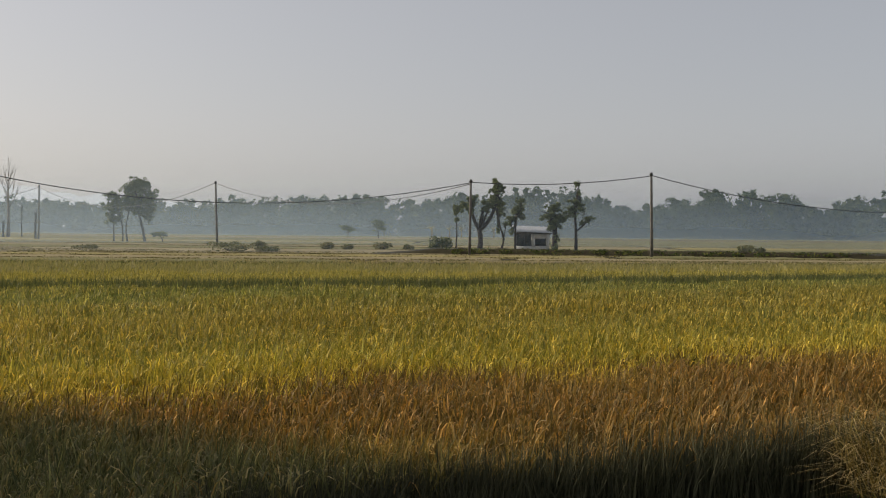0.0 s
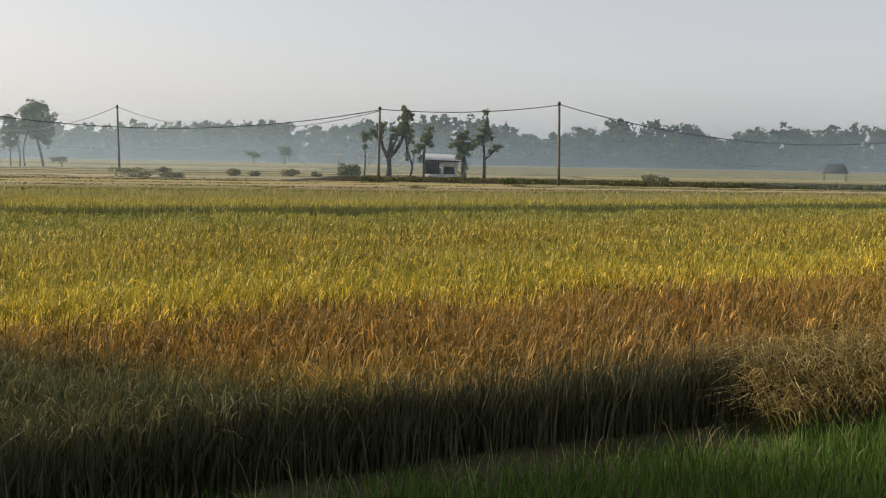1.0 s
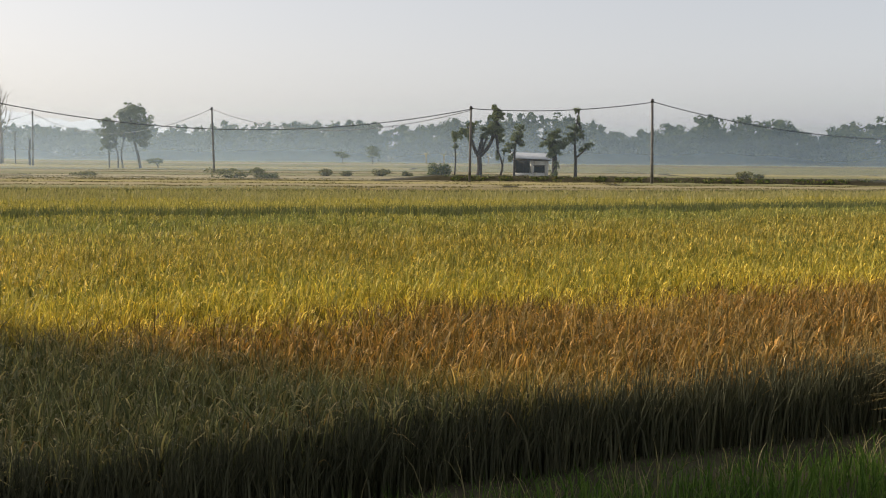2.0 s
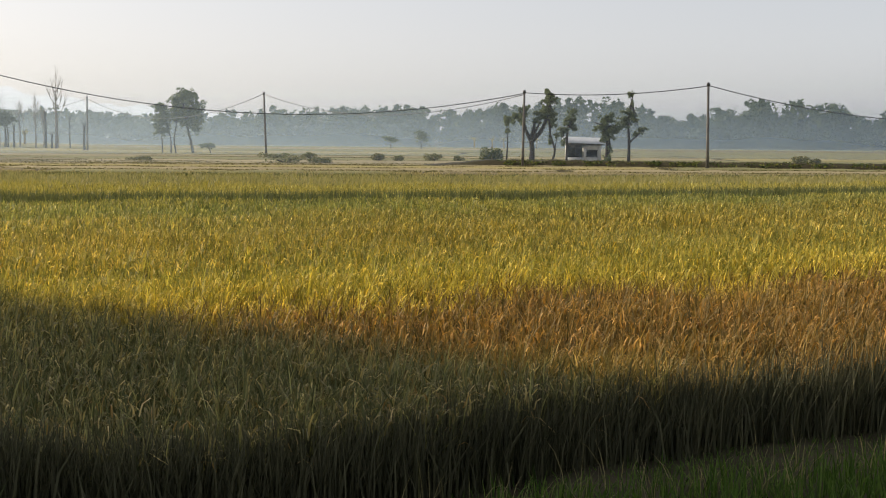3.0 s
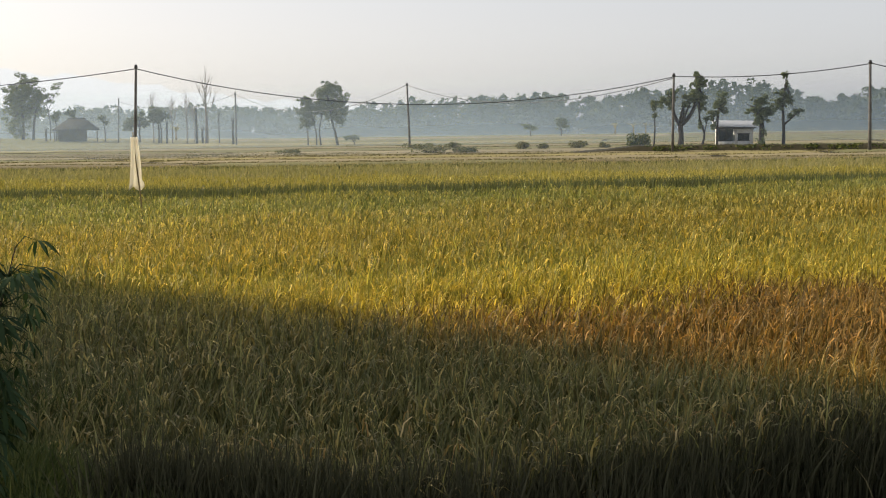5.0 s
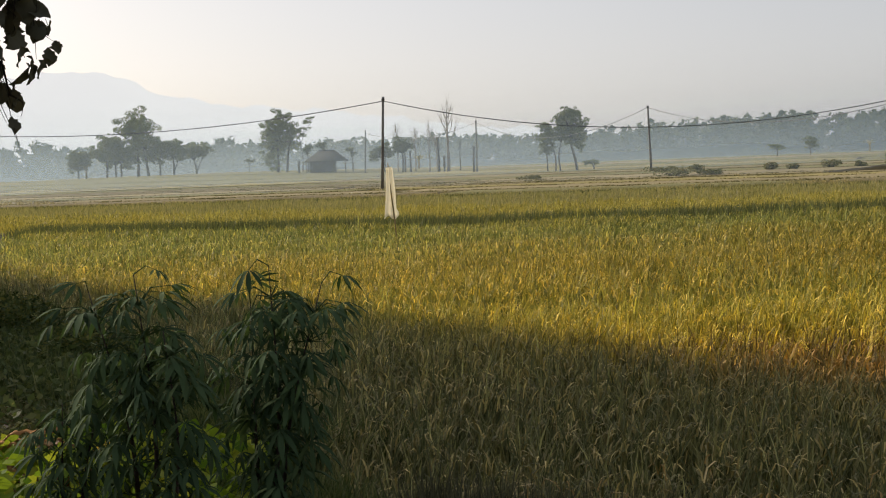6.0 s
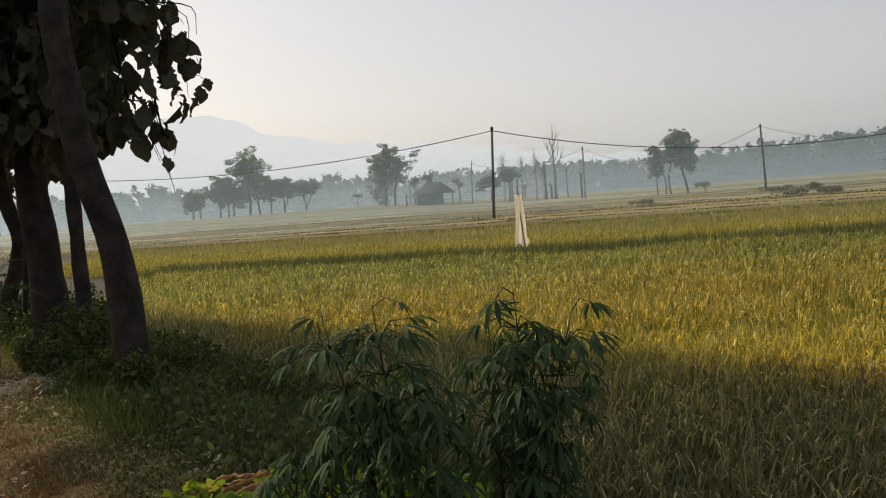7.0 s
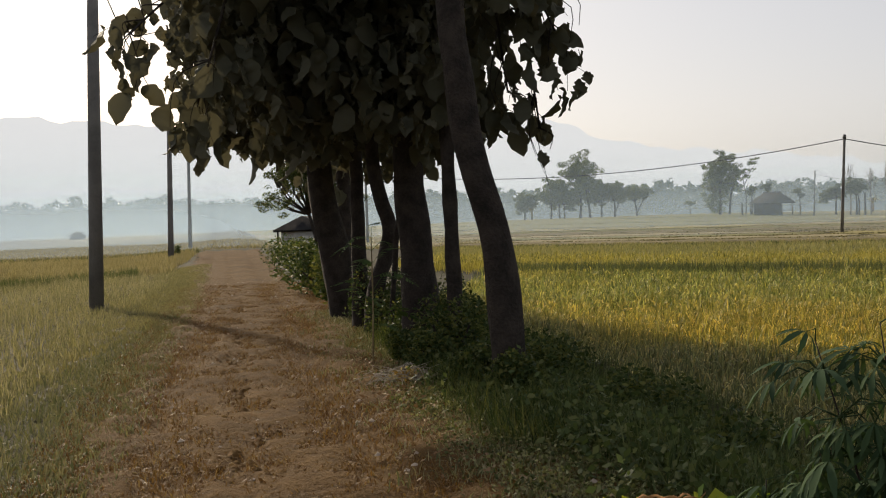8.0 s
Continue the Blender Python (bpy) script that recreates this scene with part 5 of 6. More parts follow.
def gable_hut(at, w, d, eave, ridge, label, wall=None, roof=None, yaw=0.0, legs=True, name="field_hut", open_front=True, hip=0.14, over=0.12, walls=True):
    hut = thing(name, at, label, "hut", "field shelters")
    hut.rotation_euler = (0, 0, radians(yaw))
    o = w * over
    parts = [box(-w / 2, w / 2, d / 2 - 0.1, d / 2, 0, eave), box(-w / 2, -w / 2 + 0.1, -d / 2, d / 2 - 0.103, 0, eave)]
    if not open_front:
        parts += [box(-w / 2 + 0.103, w / 2 - w * 0.25, -d / 2, -d / 2 + 0.1, 0, eave)]
    for p in parts if walls else ():
        child("wall", mesh_np("wall", *p, wall or M_board), hut)
    for sx in (-1, 1):
        for sy in (-1, 1):
            child("post", mesh_np("post", *tube([(sx * (w / 2 + o * 0.5), sy * (d / 2 + o * 0.4), 0), (sx * (w / 2 + o * 0.5), sy * (d / 2 + o * 0.4), eave)], [w * 0.02, w * 0.018], 6), M_board), hut)
    for sy in (-1, 1):
        v = [(-w / 2 - o, sy * (d / 2 + o), eave - 0.15), (w / 2 + o, sy * (d / 2 + o), eave - 0.15), (w / 2 - w * hip, 0, ridge), (-w / 2 + w * hip, 0, ridge)]
        v += [(x, y, z + 0.12) for x, y, z in v]
        q = [(0, 1, 2, 3), (4, 7, 6, 5), (0, 4, 5, 1), (1, 5, 6, 2), (2, 6, 7, 3), (3, 7, 4, 0)]
        child("roof", mesh_np("roof", v, [t for a, b, c, e in q for t in ((a, b, c), (a, c, e))], roof or M_thatch), hut)
    for sx in (-1, 1):
        v = [(sx * (w / 2 + o), -d / 2 - o, eave - 0.13), (sx * (w / 2 + o), d / 2 + o, eave - 0.13), (sx * (w / 2 - w * hip), 0, ridge + 0.02)]
        v += [(x, y, z + 0.1) for x, y, z in v]
        child("roof_end", mesh_np("roof_end", v, [(0, 1, 2), (3, 5, 4), (0, 3, 4), (0, 4, 1), (1, 4, 5), (1, 5, 2), (2, 5, 3), (2, 3, 0)], roof or M_thatch), hut)


build_white_hut()
gable_hut((66.8, 155.6, Z0), 2.6, 2.2, 1.3, 2.4, "small dark open-sided field shelter on posts", yaw=-20, hip=0.06, over=0.14, walls=False)
gable_hut((-267.4, 144.3, -0.5), 3.2, 2.8, 1.05, 2.0, "small thatched shelter far across the fields", yaw=-12, hip=0.0)
gable_hut((-52.5, 41.4, -0.3), 3.0, 2.4, 1.72, 2.3, "low whitewashed roadside shed with a dark sheet roof", M_wall, M_thatch, 128, open_front=False, name="shed", hip=-0.06)


def build_barn():
    """Boarded barn with a steep hipped roof and an open porch at one end."""
    barn = thing("barn", (-117.6, 222.7, Z0), "old dark timber barn with a hipped roof and open porch", "barn")
    barn.rotation_euler, barn.scale = (0, 0, radians(27)), (0.92, 0.92, 0.96)
    for w in (box(-4.0, 2.3, -2.5, -2.38, 0, 3.1), box(-4.0, 2.3, 2.38, 2.5, 0, 3.1), box(-4.0, -3.88, -2.37, 2.37, 0, 3.1), box(2.18, 2.3, -2.37, 2.37, 0, 3.1)):
        child("wall", mesh_np("wall", *w, M_board), barn)
    for k in range(12):
        x = -3.9 + k * 0.54
        child("batten", mesh_np("batten", *box(x, x + 0.07, -2.54, -2.503, 0.02, 3.0), M_board), barn)
    for x, y in ((4.5, -2.5), (4.5, 2.5), (-4.7, -2.6)):
        child("post", mesh_np("post", *tube([(x, y, -0.05), (x, y, 2.95)], [0.13, 0.11], 7), M_board), barn)
    child("porch_rail", mesh_np("porch_rail", *box(2.303, 4.38, -2.52, -2.44, 1.0, 1.12), M_board), barn)
    e = [(-5.2, -3.3, 2.75), (5.2, -3.3, 2.75), (5.2, 3.3, 2.75), (-5.2, 3.3, 2.75)]
    r = [(-1.6, 0, 5.15), (1.9, 0, 5.15)]
    for pts in ((e[0], e[1], r[1], r[0]), (e[2], e[3], r[0], r[1]), (e[1], e[2], r[1]), (e[3], e[0], r[0])):
        v = list(pts) + [(x, y, z - 0.14) for x, y, z in pts]
        n = len(pts)
        t = [(0, k, k + 1) for k in range(1, n - 1)] + [(n, n + k + 1, n + k) for k in range(1, n - 1)]
        for k in range(n):
            m = (k + 1) % n
            t += [(k, n + k, n + m), (k, n + m, m)]
        child("roof", mesh_np("roof", v, t, M_thatch), barn)
    child("ridge_cap", mesh_np("ridge_cap", *tube([(-1.8, 0, 5.17), (2.1, 0, 5.17)], [0.14, 0.14], 7), M_thatch), barn)


build_barn()


# ---- teak row beside the road ----
def T(a, l, z):
    p = track(a, l, z)
    return (p.x, p.y, p.z)


def teak_leaf(length=0.46, width=0.32, curl=0.25, seed=0):
    g = np.random.default_rng(seed)
    v, t = [], []
    n = 9
    for i in range(n):
        s = i / (n - 1)
        w = width * 0.5 * math.sin(math.pi * (0.04 + 0.94 * s ** 1.1)) ** 0.65 * g.uniform(0.86, 1.1) if 0 < i < n - 1 else 0.012
        z = -curl * length * s * s
        for j in (-1, 0, 1):
            v.append((s * length, j * w + g.normal(0, 0.008), z + abs(j) * w * 0.35 + g.normal(0, 0.014)))
    for i in range(n - 1):
        for j in range(2):
            a = 3 * i + j
            t += [(a, a + 3, a + 4), (a, a + 4, a + 1)]
    return np.array(v), np.array(t)


TEAK_MESH = [mesh_np("leaf", *teak_leaf(0.22 + 0.06 * k, 0.16 + 0.045 * k, 0.1 + 0.16 * k, k), M_teak, True) for k in range(4)]


def leaf_turns(n, g, down=1.05):
    yaw, pitch, roll = g.uniform(0, 6.283, n), g.normal(down, 0.45, n), g.normal(0, 0.7, n)
    return [Euler((r, p, y)).to_matrix().to_4x4() for r, p, y in zip(roll, pitch, yaw)]


def teak(stems, clumps, n_joined, n_single, label, seed):
    """A teak: crooked trunk, twigs and big hanging leaves. Places in the world; clumps are (x, y, z, rx, ry, rz)."""
    g = np.random.default_rng(seed)
    base = Vector(stems[0][0][0])
    base.z = min(base.z, float(soil_z(base.x, base.y)))
    tree = thing("teak_tree", base, label, "tree", "teak row")
    local = lambda pts: [tuple(Vector(p) - base) for p in pts]
    for pts, radii in stems:
        p = local(pts)
        p[0] = (p[0][0], p[0][1], -0.05)
        v, t = tube(bend(p, 4), radii, 14)
        v += np.sin(v[:, 2:3] * 9 + v[:, :1] * 40) * 0.006
        child("trunk", mesh_np("trunk", v, t, M_bark, True), tree)
    if not clumps:
        return tree
    lob = np.array(clumps, float)
    lob[:, :3] -= np.array(base)
    twigs = []
    top = Vector(stems[0][0][-1]) - base
    for c in lob:
        mid = top.lerp(Vector(c[:3]), 0.45) + Vector((g.normal(0, 0.12), g.normal(0, 0.12), 0.2 + 0.15 * (top - Vector(c[:3])).length))
        limb = bend([top, mid, Vector(c[:3]) + Vector((0, 0, 0.2 * c[5]))], 6)
        child("branch", mesh_np("branch", *tube(limb, [0.035, 0.022, 0.010], 6), M_bark, True), tree)
        for _ in range(9):
            s = Vector(limb[int(g.integers(10, len(limb)))])
            e = Vector(c[:3]) + Vector(g.normal(0, 0.5, 3) * c[3:])
            kink = s.lerp(e, 0.5) + Vector(g.normal(0, 0.1, 3)) + Vector((0, 0, 0.06))
            twigs.append(tube(bend([s, kink, e], 3), [0.010, 0.006, 0.003], 4))
    tagged(child("twigs", mesh_np("twigs", *joined(twigs), M_bark, True), tree), kind="stuff")
    vol = (lob[:, 3] * lob[:, 4] * lob[:, 5]) ** 0.8
    d = g.normal(size=(n_joined + n_single, 3))
    d /= np.linalg.norm(d, axis=1)[:, None]
    pick = g.choice(len(lob), len(d), p=vol / vol.sum())
    r = g.uniform(0.25, 1, len(d)) ** 0.6
    r[-max(n_single, 1):] = g.uniform(0.85, 1.05, max(n_single, 1))
    c = lob[pick, :3] + d * r[:, None] * lob[pick, 3:]
    turns = leaf_turns(len(d), g)
    shapes = [teak_leaf(0.17 + 0.055 * k, 0.13 + 0.035 * k, 0.2 + 0.14 * k, k) for k in range(3)]
    chunks = []
    for k in range(n_joined):
        v, t = shapes[k % 3]
        m = np.array(turns[k])[:3, :3] * g.uniform(0.8, 1.25)
        chunks.append((v @ m.T + c[k], t))
    ob = child("foliage", mesh_np("foliage", *joined(chunks), M_teak, True), tree)
    tagged(ob, kind="stuff")
    for k in range(n_joined, len(d)):
        lf = child("leaf", TEAK_MESH[k % 4], tree)
        lf.matrix_local = Matrix.Translation(Vector(c[k])) @ turns[k]
    return tree


teak([([(-10.22, 8.49, -0.3), (-10.23, 8.48, 0.42), (-10.26, 8.46, 1.02), (-10.31, 8.42, 1.52), (-10.41, 8.33, 2.02), (-10.48, 8.27, 2.52), (-10.54, 8.21, 3.5), (-10.7, 8.4, 5.0)], [0.17, 0.15, 0.14, 0.13, 0.11])],
     [(-11.3, 10.85, 3.3, 0.24, 0.3, 0.5), (-11.6, 10.75, 2.5, 0.16, 0.2, 0.35), (-11.75, 10.4, 2.9, 0.3, 0.3, 0.3), (-11.5, 10.4, 3.7, 0.5, 0.6, 0.5), (-11.9, 9.6, 3.5, 0.5, 0.6, 0.5), (-11.2, 9.6, 4.6, 1.2, 1.0, 0.9), (-11.6, 8.8, 5.6, 1.5, 1.4, 1.2), (-11.5, 10.1, 6.4, 1.5, 1.4, 1.3), (-11.0, 9.0, 7.6, 1.3, 1.3, 1.0)], 1500, 85, "leaning dark teak trunk with big hanging leaves", 101)
teak([([(-12.22, 9.93, -0.3), (-12.21, 9.93, 0.9), (-12.23, 9.92, 2.14), (-12.24, 9.91, 3.98)], [0.095, 0.08, 0.07])],
     [(-12.6, 9.9, 3.2, 0.9, 0.9, 0.8), (-12.6, 10.2, 4.8, 1.2, 1.2, 1.1)], 650, 25, "slim straight teak trunk under hanging leaves", 102)
teak([([(-13.3, 10.55, -0.4), (-13.33, 10.52, 0.86), (-13.36, 10.49, 1.54), (-13.39, 10.46, 2.21), (-13.33, 10.5, 3.2), (-13.23, 10.62, 4.6)], [0.29, 0.2, 0.19, 0.17, 0.13])],
     [(-13.6, 9.6, 3.45, 1.0, 1.0, 0.75), (-13.0, 9.6, 3.3, 0.7, 0.7, 0.6), (-14.3, 8.9, 3.4, 0.7, 0.7, 0.6), (-13.7, 10.0, 3.7, 1.2, 1.1, 1.0), (-13.9, 9.4, 4.6, 1.6, 1.5, 1.3), (-13.6, 10.1, 6.4, 1.6, 1.5, 1.4), (-14.2, 9.4, 2.9, 0.7, 0.7, 0.6)], 2100, 40, "stout teak trunk flaring at the foot", 103)
teak([([(-15.59, 11.78, -0.2), (-15.53, 11.84, 0.59), (-15.41, 11.97, 1.14), (-15.37, 12.01, 1.54), (-15.45, 11.93, 1.95), (-15.51, 11.86, 2.6), (-15.5, 11.8, 3.6)], [0.13, 0.11, 0.1, 0.09])],
     [(-15.2, 10.6, 3.4, 1.0, 1.0, 0.8), (-15.9, 10.6, 4.7, 1.4, 1.4, 1.1), T(17, -0.3, 5.2) + (1.5, 1.5, 1.1), T(18.5, -1.0, 4.6) + (1.3, 1.3, 0.9), T(16, 1.2, 5.6) + (1.3, 1.3, 1.1)], 2000, 15, "crooked thin teak trunk in the row", 104)
teak([([(-14.69, 11.27, -0.2), (-14.59, 11.38, 1.31), (-14.55, 11.42, 1.84)], [0.045, 0.036, 0.02])], [], 0, 0, "thin leaning dead stake among the trunks", 105)
teak([([(-16.43, 12.35, -0.2), (-16.41, 12.36, 1.13), (-16.41, 12.36, 1.9), (-16.4, 12.37, 3.4)], [0.13, 0.105, 0.09])],
     [(-16.8, 11.7, 3.5, 1.1, 1.0, 0.9), (-17.0, 11.2, 4.8, 1.4, 1.3, 1.1), T(19.5, -0.6, 6.2) + (1.5, 1.5, 1.2), T(21, -1.4, 5.0) + (1.4, 1.4, 1.0), T(17.5, 0.6, 7.2) + (1.4, 1.4, 1.1), T(18.6, 1.3, 5.6) + (1.4, 1.4, 1.1), T(19.4, 1.2, 4.3) + (1.2, 1.2, 0.9)], 2300, 15, "straight slim teak trunk in the row", 106)
teak([([(-18.01, 13.58, -0.3), (-18.15, 13.41, 1.1), (-18.25, 13.31, 1.77), (-18.3, 13.24, 2.53), (-18.35, 13.15, 4)], [0.3, 0.25, 0.22, 0.17])],
     [(-17.4, 11.6, 3.4, 1.3, 1.2, 0.8), (-18.6, 12.0, 4.3, 1.4, 1.3, 1.1), (-18.2, 12.9, 3.2, 0.8, 0.8, 0.6), T(23.6, 1.1, 4.0) + (1.5, 1.5, 1.1), T(25.3, 1.0, 3.5) + (1.3, 1.2, 1.0), T(21.6, 1.3, 4.7) + (1.5, 1.4, 1.2), T(20.2, 1.0, 5.3) + (1.4, 1.4, 1.1), T(24.2, 0.8, 5.0) + (1.2, 1.2, 0.8), T(19.6, 1.2, 3.0) + (0.9, 0.9, 0.5), T(17.6, 1.3, 3.1) + (0.9, 0.9, 0.5), T(22, 1.0, 2.8) + (0.9, 0.9, 0.5)], 3600, 20, "heavy dark teak trunk leaning over the verge", 107)
teak([([(-13.75, 10.95, -0.35), (-13.75, 10.9, 2.4), (-13.6, 10.0, 4.1), (-13.8, 8.2, 4.5)], [0.08, 0.07, 0.05, 0.03])],
     [(-13.75, 7.75, 2.75, 0.3, 0.35, 0.55), (-14.1, 7.2, 3.5, 0.25, 0.3, 0.6), (-13.6, 8.6, 3.5, 0.7, 0.8, 0.75), (-13.8, 8.2, 4.6, 1.0, 1.0, 0.8)], 300, 55, "bent young teak hanging low over the dirt road", 108)
# the row goes on along the road
for k, (a, l, h) in enumerate(((28, 1.0, 4.6), (33, 1.0, 4.4))):
    teak([([T(a, l, -0.3), T(a + 0.1, l - 0.1, 1.6), T(a, l - 0.1, 3.6), T(a, l, h * 0.7)], [0.2, 0.16, 0.13, 0.09])],
         [T(a, l - 0.4, h * 0.68) + (1.0, 1.0, 0.9), T(a - 0.5, l - 0.8, h * 0.8) + (1.0, 1.0, 0.8)], 240, 0, "further teak in the roadside row", 110 + k)


# unseen trees added behind the camera to block sky light
for k, (a, l) in enumerate(((-15, -6), (-10, -5.6), (-5, -7.2), (-9, -9.5), (-6.5, 3.2), (-10, 2.0), (-12, 5.5))):
    p = track(a, l)
    field_tree((p.x, p.y, float(soil_z(p.x, p.y)) - 0.05), [([(0, 0, 0), (0.1, 0.1, 2), (0, 0.2, 4)], [0.24, 0.17])],
               [(0, 0, 6.4, 2.4, 2.4, 2.0), (1.4, 0.5, 5.0, 1.8, 1.8, 1.4), (-1.4, -0.5, 4.8, 1.8, 1.8, 1.4), (0, 0, 8.6, 1.8, 1.8, 1.4), (0.2, 0.8, 3.2, 1.6, 1.6, 1.1)], 3000, 0.42, "unseen dense tree added behind the start to block sky light", seed=300 + k, group="roadside trees")

# feathery tree, roadside shrubs and weeds
field_tree(tuple(track(31, 0.45, -0.05)), [([(0, 0, 0), (0.1, 0, 1.0), (-0.2, 0, 1.9)], [0.08, 0.05]), ([(0.3, 0, 0), (0.4, 0, 1.2), (0.3, 0, 2.2)], [0.06, 0.04])],
           [(0, 0, 2.6, 0.7, 0.7, 0.5), (-0.8, -0.5, 2.2, 0.5, 0.5, 0.3), (0.5, 0.4, 2.3, 0.5, 0.5, 0.35), (0.0, 0, 3.3, 0.6, 0.6, 0.45), (-0.6, -0.5, 2.9, 0.5, 0.5, 0.3), (-0.4, -0.3, 3.8, 0.35, 0.35, 0.3)], 3600, 0.06, "feathery small-leaved tree beside the road", mat=M_weed, seed=120, group="roadside trees")
for k, (a, l, rx, rz, n) in enumerate(((24.5, 0.35, 0.75, 1.1, 900), (26.5, 0.5, 0.7, 1.25, 900), (29, 0.5, 0.8, 1.2, 800), (32.5, 0.6, 0.8, 1.1, 700), (36, 0.5, 0.9, 1.3, 700), (40, 0.7, 0.9, 1.2, 600), (21.5, 0.7, 0.5, 0.8, 500), (46, 0.8, 1.0, 1.2, 500), (52, 0.9, 1.1, 1.2, 500))):
    p = track(a, l)
    bush((p.x, p.y, float(soil_z(p.x, p.y)) - 0.02), rx, rz, n, 0.1, "leafy grey-green shrub at the road's edge", M_weed, 130 + k, "roadside shrubs")
for k, (a, l, rx, rz, n) in enumerate(((13.6, 1.15, 0.45, 0.7, 700), (15.2, 0.75, 0.45, 0.8, 700), (16.2, 0.95, 0.5, 0.95, 800), (17.6, 0.8, 0.5, 0.8, 700), (19.2, 0.75, 0.5, 0.9, 700), (20.4, 0.7, 0.5, 0.8, 600), (12.2, 1.6, 0.5, 0.55, 600), (10.6, 1.7, 0.5, 0.5, 500), (14.4, 1.7, 0.5, 0.6, 600), (12.9, 0.8, 0.35, 0.5, 700), (13.9, 0.65, 0.35, 0.45, 700), (15.0, 0.5, 0.35, 0.45, 700), (16.0, 0.45, 0.3, 0.4, 600), (12.0, 1.1, 0.4, 0.4, 600))):
    p = track(a, l)
    bush((p.x, p.y, float(soil_z(p.x, p.y)) - 0.02), rx, rz, int(n * 1.7), 0.048, "dark leafy undergrowth round the teak trunks", M_weed, 160 + k, "undergrowth")
p = track(75, -4.9)
bush((p.x, p.y, float(soil_z(p.x, p.y))), 0.3, 0.8, 160, 0.12, "small dark bush at the foot of a pole", M_weed, 150, "roadside shrubs")

wa, wl = 8.6 + 6.4 * g.uniform(0, 1, 700) ** 0.9, g.uniform(-0.15, 1.1, 700)
wx, wy = wa * ALONG.x + wl * SIDE.x, wa * ALONG.y + wl * SIDE.y
hv, ht = leaf_cloud(np.stack([wx, wy, soil_z(wx, wy) + 0.03 + 0.12 * np.clip(wl, 0, 1) * g.uniform(0.3, 1, 700), np.full(700, 0.14), np.full(700, 0.14), g.uniform(0.03, 0.1, 700)], -1), 15000, 0.021, g, 0.3, 1.3)
tagged(new("broad_weeds", mesh_np("broad_weeds", hv, ht, M_broad)), "low broad-leaved weeds creeping over the road edge", "weeds", kind="stuff")


def pinnate_leaf(length=0.55, pairs=11, seed=0):
    """An arching leaf with paired narrow leaflets; its foot is the origin."""
    gg = np.random.default_rng(seed)
    line = bend([(0, 0, 0), (length * 0.5, 0, length * 0.16), (length, 0, -length * 0.08)], 8)
    chunks = [tube(line, [0.004, 0.002], 4)]
    for k in range(pairs):
        at_, size = line[3 + int(k * (len(line) - 4) / (pairs - 1))], 0.13 * math.sin(math.pi * (0.22 + 0.7 * k / (pairs - 1))) * gg.uniform(0.85, 1.1)
        for side_ in (-1, 1):
            d = np.array([0.55, side_ * 0.8, -0.25]) * size
            w = np.array([0.8, -side_ * 0.55, 0]) * size * 0.16
            chunks.append((np.array([at_, at_ + d * 0.5 + w, at_ + d, at_ + d * 0.5 - w]), np.array([(0, 1, 2), (0, 2, 3)])))
    return joined(chunks)


def build_sapling():
    gg = np.random.default_rng(140)
    p = track(15.9, -0.05)
    sap = thing("sapling", (p.x, p.y, float(soil_z(p.x, p.y)) - 0.02), "young dull-green sapling with feathery leaves among the trunks", "sapling")
    line = bend([(0, 0, 0), (0.02, 0.02, 0.6), (0, 0.05, 1.45)], 6)
    child("stem", mesh_np("stem", *tube(line, [0.014, 0.006], 6), M_bamboo, True), sap)
    shape = mesh_np("leaf", *pinnate_leaf(), M_sapling)
    for k in range(16):
        lf = child("leaf", shape, sap)
        lf.matrix_local = Matrix.Translation(Vector(line[min(len(line) - 1, 5 + k // 2)])) @ Euler((gg.normal(0, 0.2), gg.normal(-0.2, 0.25), k * 2.4)).to_matrix().to_4x4() @ Matrix.Scale(float(gg.uniform(0.7, 1.1)), 4)


def build_brush_pile():
    gg = np.random.default_rng(141)
    p = track(14.5, 0.12)
    pile = thing("brush_pile", (p.x, p.y, 0.0), "heap of pale dry twigs and leaves dumped by the trunks", "brush pile")
    pile.scale = (0.62, 0.62, 0.8)
    sticks = []
    for _ in range(120):
        c, d = gg.normal(0, (0.34, 0.3, 0), 3), gg.normal(0, (1, 1, 0.25), 3)
        c[2] = 0.05 + 0.2 * gg.uniform() * math.exp(-(c[0] ** 2 + c[1] ** 2) / 0.2)
        d *= gg.uniform(0.1, 0.32) / np.linalg.norm(d)
        d[2] = min(abs(d[2]), 0.1)
        sticks.append(tube(bend([c - (d[0], d[1], 0.04), c + (0, 0, 0.03), c + d], 2), [0.007, 0.003], 4))
    tagged(child("sticks", mesh_np("sticks", *joined(sticks), M_twig, True), pile), kind="stuff")
    tagged(child("dead_leaves", mesh_np("dead_leaves", *leaf_cloud([(0, 0, 0.06, 0.5, 0.45, 0.07), (0.1, -0.1, 0.14, 0.3, 0.26, 0.1)], 260, 0.04, gg, 0.1), M_straw), pile), kind="stuff")


